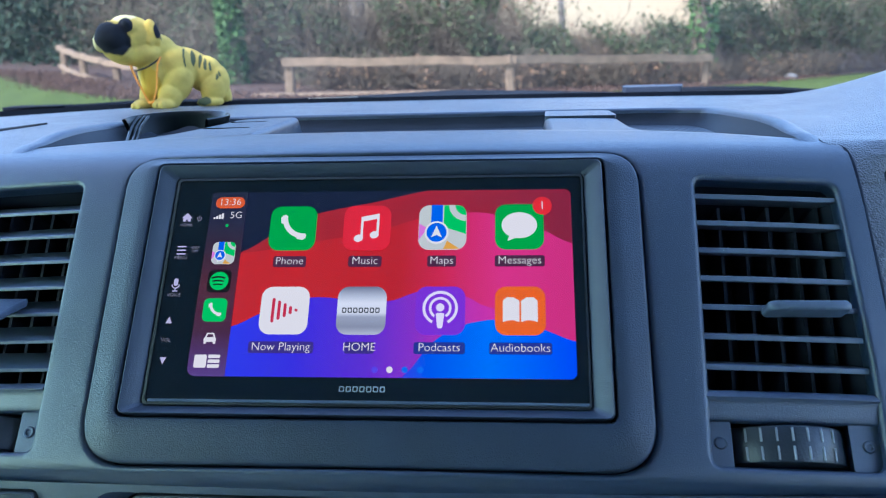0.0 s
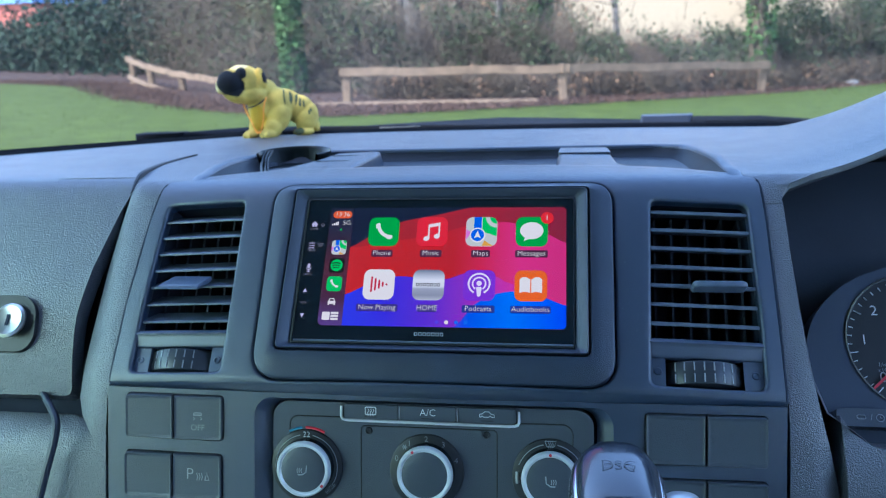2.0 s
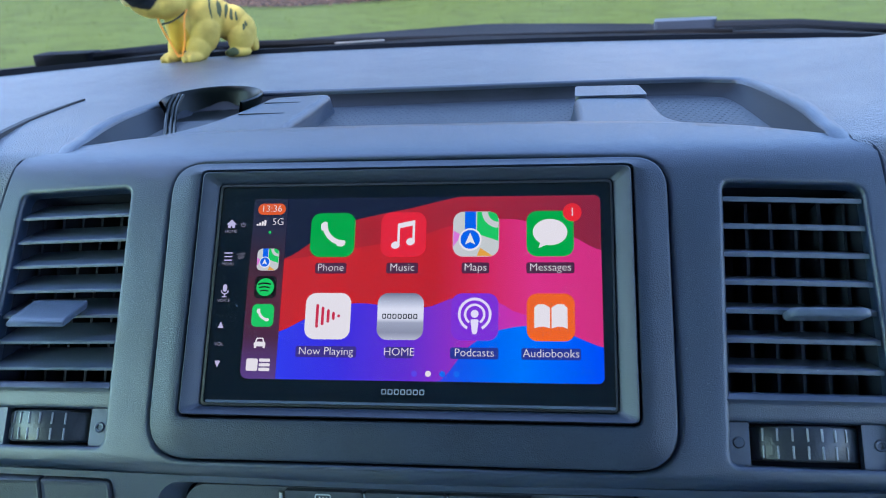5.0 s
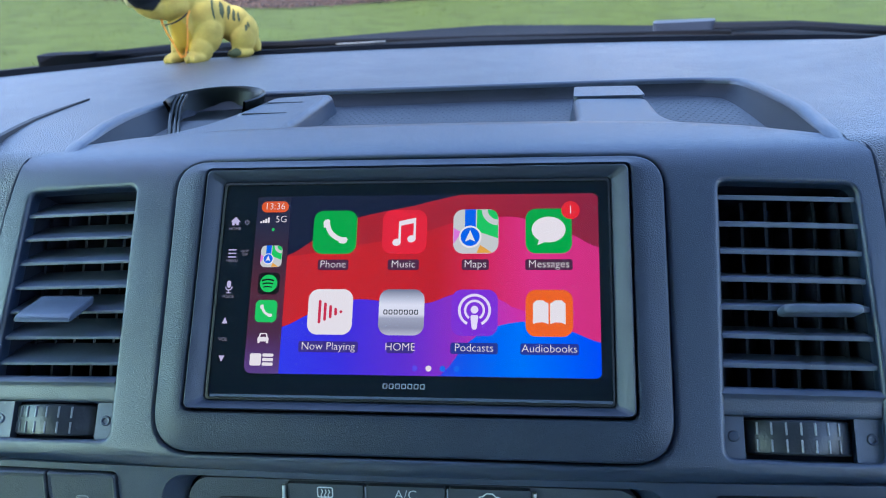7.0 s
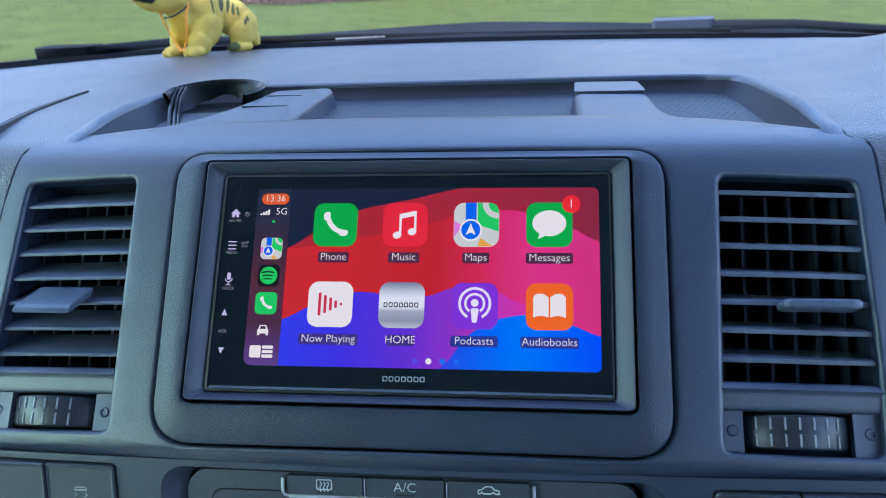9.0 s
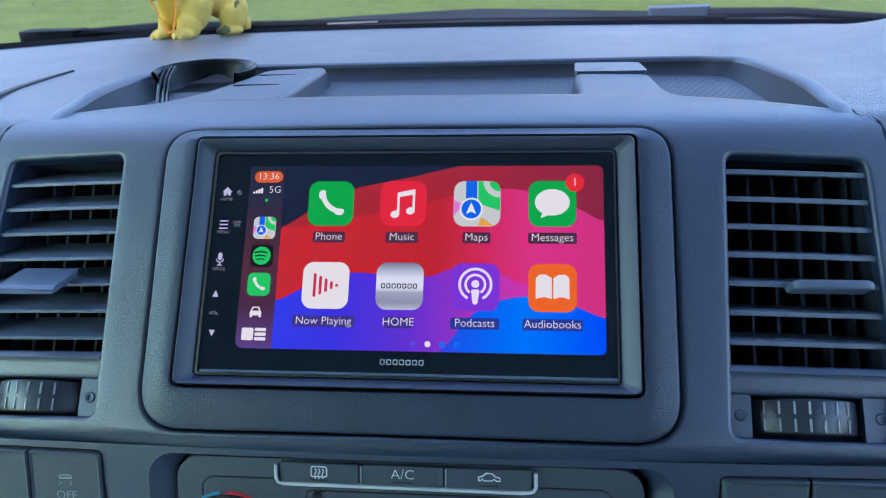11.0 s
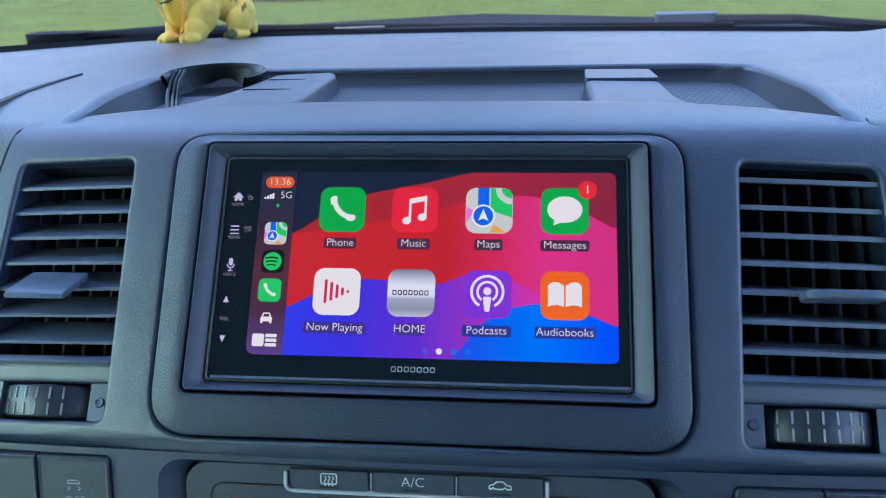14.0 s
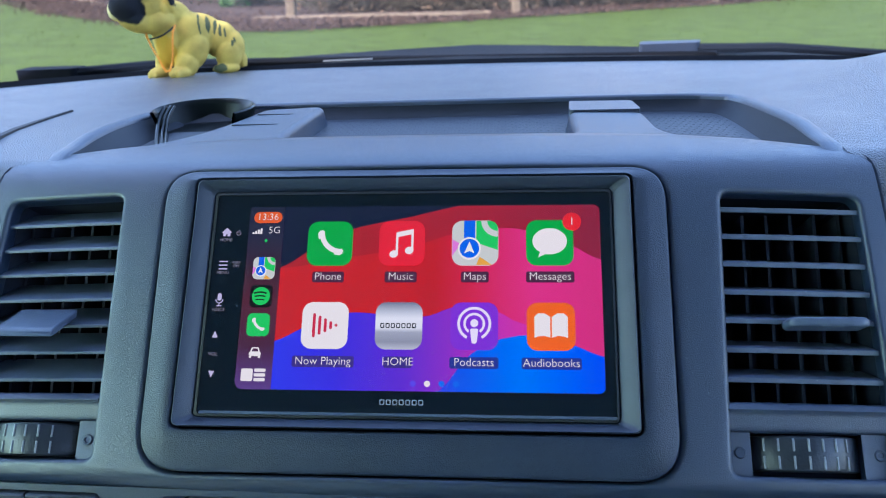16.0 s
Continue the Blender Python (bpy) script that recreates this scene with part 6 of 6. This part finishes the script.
def leaf_quads(c, size):
    """Small tilted leaf blades at the centres c."""
    n = len(c)
    a = rng.normal(size=(n, 3))
    a /= np.linalg.norm(a, axis=1, keepdims=True)
    b = np.cross(a, rng.normal(size=(n, 3)))
    b /= np.linalg.norm(b, axis=1, keepdims=True)
    s = size * rng.uniform(0.6, 1.4, (n, 1))
    v = np.stack([c - a * s, c + b * s * 0.55, c + a * s, c - b * s * 0.55], 1).reshape(-1, 3)
    return v, np.arange(4 * n).reshape(n, 4)


def sticks(p, q, r0, r1):
    """Three-sided tapering sticks from p to q."""
    n = len(p)
    d = q - p
    d = d / np.linalg.norm(d, axis=1, keepdims=True)
    a = np.cross(d, np.where(np.abs(d[:, 2:3]) < 0.9, [[0, 0, 1.0]], [[1.0, 0, 0]]))
    a /= np.linalg.norm(a, axis=1, keepdims=True)
    b = np.cross(d, a)
    vs = []
    for c, r in ((p, r0), (q, r1)):
        for k in range(3):
            t = 2 * math.pi * k / 3
            vs.append(c + (a * math.cos(t) + b * math.sin(t)) * np.reshape(r, (-1, 1)))
    v = np.stack(vs, 1).reshape(-1, 3)
    base = (np.arange(n) * 6)[:, None]
    f = np.concatenate([base + np.array([[k, (k + 1) % 3, 3 + (k + 1) % 3, 3 + k]]) for k in range(3)])
    return v, f


def thicket(name, path, depth, height, n_stick, n_leaf, leaf, leaf_mat, label, low=0.0, leaf_low=0.0, stick_len=0.7):
    """A bushy strip along a line on the ground: many thin sticks and leaves with an uneven top."""
    path = np.array(path, float)
    seg = np.linalg.norm(np.diff(path, axis=0), axis=1)
    cum = np.concatenate([[0], np.cumsum(seg)])

    def place(n):
        s = rng.uniform(0, cum[-1], n)
        x, y = np.interp(s, cum, path[:, 0]), np.interp(s, cum, path[:, 1])
        hh = np.interp(s, cum, np.broadcast_to(height, len(cum)))
        top = hh * (0.72 + 0.2 * np.sin(s * 1.7 + 1) * np.sin(s * 0.63) + 0.16 * np.sin(s * 5.1 + 2))
        return x + rng.normal(0, depth * 0.4, n), y + rng.uniform(0, depth, n), np.maximum(top, 0.3)
    x, y, top = place(n_stick)
    p = np.stack([x, y, lie(x, y) + low + rng.uniform(0, 0.85, n_stick) * top], 1)
    d = rng.normal(size=(n_stick, 3)) * [1, 0.7, 0.8] + [0, 0, 0.7]
    d /= np.linalg.norm(d, axis=1, keepdims=True)
    q = p + d * rng.uniform(0.3, 1.2, (n_stick, 1)) * stick_len
    r = rng.uniform(0.003, 0.010, n_stick)
    base = thing(name, Matrix.Translation((*path[0], 0)), label, "bush")
    v, f = sticks(p, q, r, r * 0.4)
    me = bpy.data.meshes.new("twigs")
    me.from_pydata((v - [*path[0], 0]).tolist(), [], f.tolist())
    me.materials.append(M_TWIG)
    o = tagged(new("twigs", me), kind="stuff")
    o.parent = base
    if n_leaf:
        x, y, top = place(n_leaf)
        h = leaf_low + (1 - leaf_low) * rng.uniform(0, 1, n_leaf) ** 0.8
        c = np.stack([x, y, lie(x, y) + low + h * top], 1) + rng.normal(0, 0.05, (n_leaf, 3))
        clump = np.sin(c[:, 0] * 2.3 + 1) * np.sin(c[:, 2] * 3.1) + np.sin(c[:, 0] * 5.3 + c[:, 2] * 4.1)
        c = c[clump > -0.5]
        v, f = leaf_quads(c, leaf)
        me = bpy.data.meshes.new("leaves")
        me.from_pydata((v - [*path[0], 0]).tolist(), [], f.tolist())
        me.materials.append(leaf_mat)
        o = tagged(new("leaves", me), kind="stuff")
        o.parent = base
    return base


thicket("evergreen_hedge", [(-38, 40), (-21.5, 27.5), (-17, 24.6), (-12.2, 21.5)], 3.0, [1.8, 1.9, 3.2, 4.3], 2500, 70000, 0.085, M_LEAF2, "dark evergreen hedge behind the grass", stick_len=1.0)
thicket("bramble_thicket", [(-12.8, 24.5), (-9.2, 20.0), (-5.6, 16.6)], 2.4, [5.0, 5.0, 4.6], 20000, 24000, 0.05, M_LEAF, "brown leafless bramble thicket behind a low fence", stick_len=0.7)
thicket("bramble_thicket", [(-6.0, 15.4), (-3.2, 13.2), (0.4, 13.2)], 2.0, [2.8, 1.9, 1.5], 12000, 34000, 0.036, M_LEAF, "tangled bramble and ivy behind the timber fence", stick_len=0.55)
thicket("ivy_hedge", [(0.2, 13.0), (3.2, 14.8), (5.4, 16.8), (11, 22.2)], 1.3, [1.15, 1.15, 2.4, 2.8], 8000, 52000, 0.036, M_LEAF, "ivy-grown hedge with bare brown stems", leaf_low=0.3, stick_len=0.45)
thicket("dry_bracken", [(-3.0, 11.9), (0.2, 12.4), (3.6, 14.5), (7.0, 17.9)], 0.5, 0.55, 12000, 9000, 0.03, M_DRYLEAF, "low brown dead bracken at the fence", stick_len=0.3)
thicket("distant_scrub", [(-18, 34), (-9.5, 30), (-7.8, 30), (-5.4, 30), (-3.8, 30), (-1.4, 30), (0.4, 30)], 2.0, [7.0, 6.0, 1.2, 1.2, 6.0, 5.0, 1.2], 18000, 16000, 0.10, M_DRYLEAF, "distant brown leafless scrub", stick_len=1.6)
thicket("distant_scrub", [(1, 36), (14, 40), (30, 50)], 4.0, [1.2, 1.8, 6.0], 6000, 5000, 0.10, M_DRYLEAF, "far low brown scrub on the skyline", stick_len=1.2)


def tree(base, height, radius, seed, label, ivy=0, lean=(0, 0), limbs=26, bark=None):
    r = np.random.default_rng(seed)
    t = thing("tree", Matrix.Translation((*base, lie(*base))), label, "tree", "bare winter trees")
    pts = [(lean[0] * k / 8 + 0.05 * math.sin(k + seed), lean[1] * k / 8 + 0.05 * math.cos(1.7 * k + seed), height * k / 8) for k in range(9)]
    rs = [radius * (1.25 if k == 0 else 1 - 0.085 * k) for k in range(9)]
    part("trunk", tube(pts, rs, 14), bark or M_BARK, t)
    P, Q, A, B = [], [], [], []
    for _ in range(limbs):
        k = r.uniform(1.2, 8)
        i = int(min(k, 7))
        s = np.array(pts[i]) + (np.array(pts[i + 1]) - pts[i]) * (k - i)
        a = r.uniform(0, 2 * math.pi)
        d = np.array([math.cos(a), math.sin(a), r.uniform(0.2, 0.9)])
        ln, w = height * r.uniform(0.14, 0.3), radius * r.uniform(0.12, 0.3)
        for g in range(4):
            e = s + d * ln / 4
            P.append(s), Q.append(e), A.append(w * (1 - g / 4.6)), B.append(w * (1 - (g + 1) / 4.6))
            for _ in range(4):
                dd = d + r.normal(0, 0.6, 3)
                m2 = e + dd * ln * 0.22
                P.append(e), Q.append(m2), A.append(w * 0.25), B.append(w * 0.08)
                for _ in range(2):
                    P.append(m2), Q.append(m2 + (dd + r.normal(0, 0.6, 3)) * ln * 0.14), A.append(w * 0.10), B.append(w * 0.03)
            s, d = e, d + r.normal(0, 0.22, 3)
    v, f = sticks(np.array(P), np.array(Q), np.array(A), np.array(B))
    me = bpy.data.meshes.new("limbs")
    me.from_pydata(v.tolist(), [], f.tolist())
    me.materials.append(M_TWIG)
    o = tagged(new("limbs", me), kind="stuff")
    o.parent = t
    if ivy:
        h = r.uniform(0, height * 0.8, ivy)
        a = r.uniform(0, 2 * math.pi, ivy)
        rr = radius * (1.05 + r.uniform(0, 0.55, ivy))
        c = np.stack([np.interp(h, [0, height], [0, lean[0]]) + rr * np.cos(a), np.interp(h, [0, height], [0, lean[1]]) + rr * np.sin(a), h], 1)
        v, f = leaf_quads(c, 0.055)
        me = bpy.data.meshes.new("ivy")
        me.from_pydata(v.tolist(), [], f.tolist())
        me.materials.append(M_IVY)
        o = tagged(new("ivy", me), kind="stuff")
        o["label"] = "climbing green ivy"
        o.parent = t
    return t


tree((-2.70, 14.3), 9, 0.16, 1, "bare tree with a smooth pale grey trunk")
tree((-4.80, 13.6), 10, 0.15, 2, "tree trunk wrapped in green ivy", ivy=14000, bark=M_TWIG)
tree((3.62, 14.9), 9, 0.17, 3, "dark tree trunk with some ivy in the hedge", ivy=2500, bark=M_TWIG)
tree((-1.02, 14.4), 8, 0.075, 4, "slender bare grey tree in the brambles", lean=(-0.2, 0))
tree((-3.12, 14.8), 9, 0.055, 11, "thin dark bare tree beside a pale trunk", bark=M_TWIG)
tree((-2.22, 15.2), 8, 0.045, 12, "thin dark bare tree beside a pale trunk", bark=M_TWIG)
tree((-0.35, 15.4), 8, 0.15, 13, "dark evergreen tree grown over with ivy", ivy=6000, bark=M_TWIG)
tree((1.18, 14.6), 7, 0.06, 5, "slender bare tree in the hedge", lean=(-0.9, 0), ivy=150)
tree((-3.45, 17.0), 10, 0.10, 6, "bare brown tree behind the brambles")
tree((-7.4, 18.5), 10, 0.14, 7, "bare brown tree behind the brambles")
tree((8.2, 22.5), 9, 0.10, 8, "bare brown tree behind the hedge", limbs=34)
tree((-13.6, 25.5), 10, 0.26, 9, "thick dark tree behind the evergreen hedge")


# fallen leaves over the bed and the grass beside it
edge = np.array([(-20, 19.4), (-13.9, 18.2), (-10.9, 16.6), (-8.5, 13.7), (-7.0, 12.0), (-4.7, 10.0), (-3.0, 9.2), (-1.4, 10.2), (1.0, 11.9), (4.1, 14.3), (6.8, 17.4)])
s = rng.uniform(0, len(edge) - 1.001, 26000)
i = s.astype(int)
e = edge[i] + (edge[i + 1] - edge[i]) * (s - i)[:, None] + np.stack([rng.normal(0, 0.25, len(s)), np.abs(rng.normal(0, 1.1, len(s))) - 0.30], 1)
c = np.stack([e[:, 0], e[:, 1], lie(e[:, 0], e[:, 1]) + 0.035 + rng.uniform(0, 0.025, len(s))], 1)
v, f = leaf_quads(c, 0.020)
stuff("fallen_leaves", v, f, material("leaf_scatter", (0.060, 0.036, 0.026), 0.95, spec=0.1, tint=0.5, tint_scale=30), "brown fallen leaves over the ground", "leaves")

# timber fences


def fence(posts, label, low=False):
    """Square posts from their feet to their tops, and sawn rails nailed to their fronts."""
    f = thing("timber_fence", Matrix.Translation(posts[0][:3]), label, "fence")
    o = Vector(posts[0][:3])
    for i, (x, y, z0, z1) in enumerate(posts):
        b = plate(rrect(-0.065, -0.05, 0.065, 0.05, 0.02, 3), -0.15, z1 - z0)
        part("post", b, M_TIMBER, f, m=Matrix.Translation(Vector((x, y, z0)) - o) @ Matrix.Rotation(radians((3, -2, 1, 2)[i % 4]), 4, "Y"))
    for a, b in zip(posts, posts[1:]):
        p, q = Vector((a[0], a[1], 0)), Vector((b[0], b[1], 0))
        side = (q - p).normalized().cross(Vector((0, 0, 1))) * 0.075
        for up, hh in ((-0.065, 0.062),) + (((-0.47, 0.05),) if low else ()):
            e0, e1 = Vector((a[0], a[1], a[3] + up)) + side, Vector((b[0], b[1], b[3] + up)) + side
            dv = (e1 - e0).normalized()
            loops = []
            for k in range(7):
                c = e0 - dv * 0.08 + (e1 - e0 + dv * 0.16) * k / 6 + Vector((0, 0, 0.012 * math.sin(k * 2.1)))
                n2 = side.normalized()
                loops.append([c + n2 * 0.028 + Vector((0, 0, hh)), c + n2 * 0.034 - Vector((0, 0, hh * 0.9)), c - n2 * 0.03 - Vector((0, 0, hh)), c - n2 * 0.03 + Vector((0, 0, hh * 0.95))])
            part("rail", moved(loft(loops, True, True), Matrix.Translation(-o)), M_TIMBER, f, smooth=20)
    return f


fence([(-3.17, 11.25, 0.23, 0.80), (0.09, 11.68, 0.16, 0.735), (3.46, 13.91, 0.03, 0.575)], "weathered timber post and rail fence beside the grass")
fence([(-9.97, 17.1, 0.39, 0.98), (-8.8, 15.8, 0.27, 0.84), (-7.6, 14.8, 0.16, 0.70), (-6.2, 13.6, 0.13, 0.62)], "weathered timber fence with low rail in front of brambles", low=True)
solid("edging_log", tube([(-3.6, 10.85, 0.27), (-2.0, 11.0, 0.25), (-0.3, 11.4, 0.20)], 0.06, 9), M_TIMBER, Matrix(), "timber edging log lying at the grass edge", "log")
solid("stone", lathe([(0.0, -0.2), (0.13, -0.15), (0.15, -0.06), (0.09, 0.02), (0.0, 0.04)], 10, 5.75, 16.3), material("pale_stone", (0.13, 0.125, 0.12), 0.95, grain=0.5, tint=0.2), Matrix(), "pale stone lying in the grass", "stone")
# far building at the edge of the green
bld = thing("building", Matrix.Translation((-36, 48, 0)), "red brick building with a blue fascia far off", "building")
part("wall", box(-9, 0, 0, 2.2, 8, 4.0), material("red_brick", (0.36, 0.10, 0.07), 0.9, tint=0.2, tint_scale=3), bld)
part("roof_edge", box(-9.3, -0.3, 4.0, 2.5, 8.3, 5.4), material("blue_cladding", (0.10, 0.20, 0.42), 0.6, tint=0.1), bld, "blue cladding")
# pale evening sky low over the distance
M_SKYLINE = bpy.data.materials.new("low_bright_sky")
M_SKYLINE.use_nodes = True
kn, kl = M_SKYLINE.node_tree.nodes, M_SKYLINE.node_tree.links
kn.remove(kn["Principled BSDF"])
ke, kt, kr, kc = kn.new("ShaderNodeEmission"), kn.new("ShaderNodeTexNoise"), kn.new("ShaderNodeValToRGB"), kn.new("ShaderNodeTexCoord")
kt.inputs["Scale"].default_value, kt.inputs["Detail"].default_value = 0.012, 4
kr.color_ramp.elements[0].color, kr.color_ramp.elements[1].color = (1.0, 0.74, 0.46, 1), (1.0, 0.88, 0.68, 1)
kl.new(kc.outputs["Object"], kt.inputs["Vector"]), kl.new(kt.outputs["Fac"], kr.inputs[0]), kl.new(kr.outputs[0], ke.inputs[0]), kl.new(ke.outputs[0], kn["Material Output"].inputs[0])
ke.inputs[1].default_value = 0.17
solid("backdrop", loft([[(-500 + 40 * k, 560 - 0.0006 * (-500 + 40 * k) ** 2, -25) for k in range(26)], [(-500 + 40 * k, 560 - 0.0006 * (-500 + 40 * k) ** 2, 120) for k in range(26)]], closed=False), M_SKYLINE, Matrix(), "pale warm winter sky over the horizon", "sky", kind="structure")
# grass blades on the near green
gx, gy = rng.uniform(-16, 12, 90000), rng.uniform(4, 22, 90000)
keep = gy < np.interp(gx, edge[:, 0], edge[:, 1])
gx, gy = gx[keep], gy[keep]
gp = np.stack([gx, gy, lie(gx, gy)], 1)
gd = rng.normal(0, 0.012, (len(gx), 3)) + [0, 0, 0.02]
side = np.stack([np.cos(gx * 91), np.sin(gx * 91), np.zeros(len(gx))], 1) * 0.002
gv = np.stack([gp - side, gp + side, gp + gd], 1).reshape(-1, 3)
stuff("grass", gv, np.arange(len(gv)).reshape(-1, 3), M_BLADE, "short green grass blades", "grass")
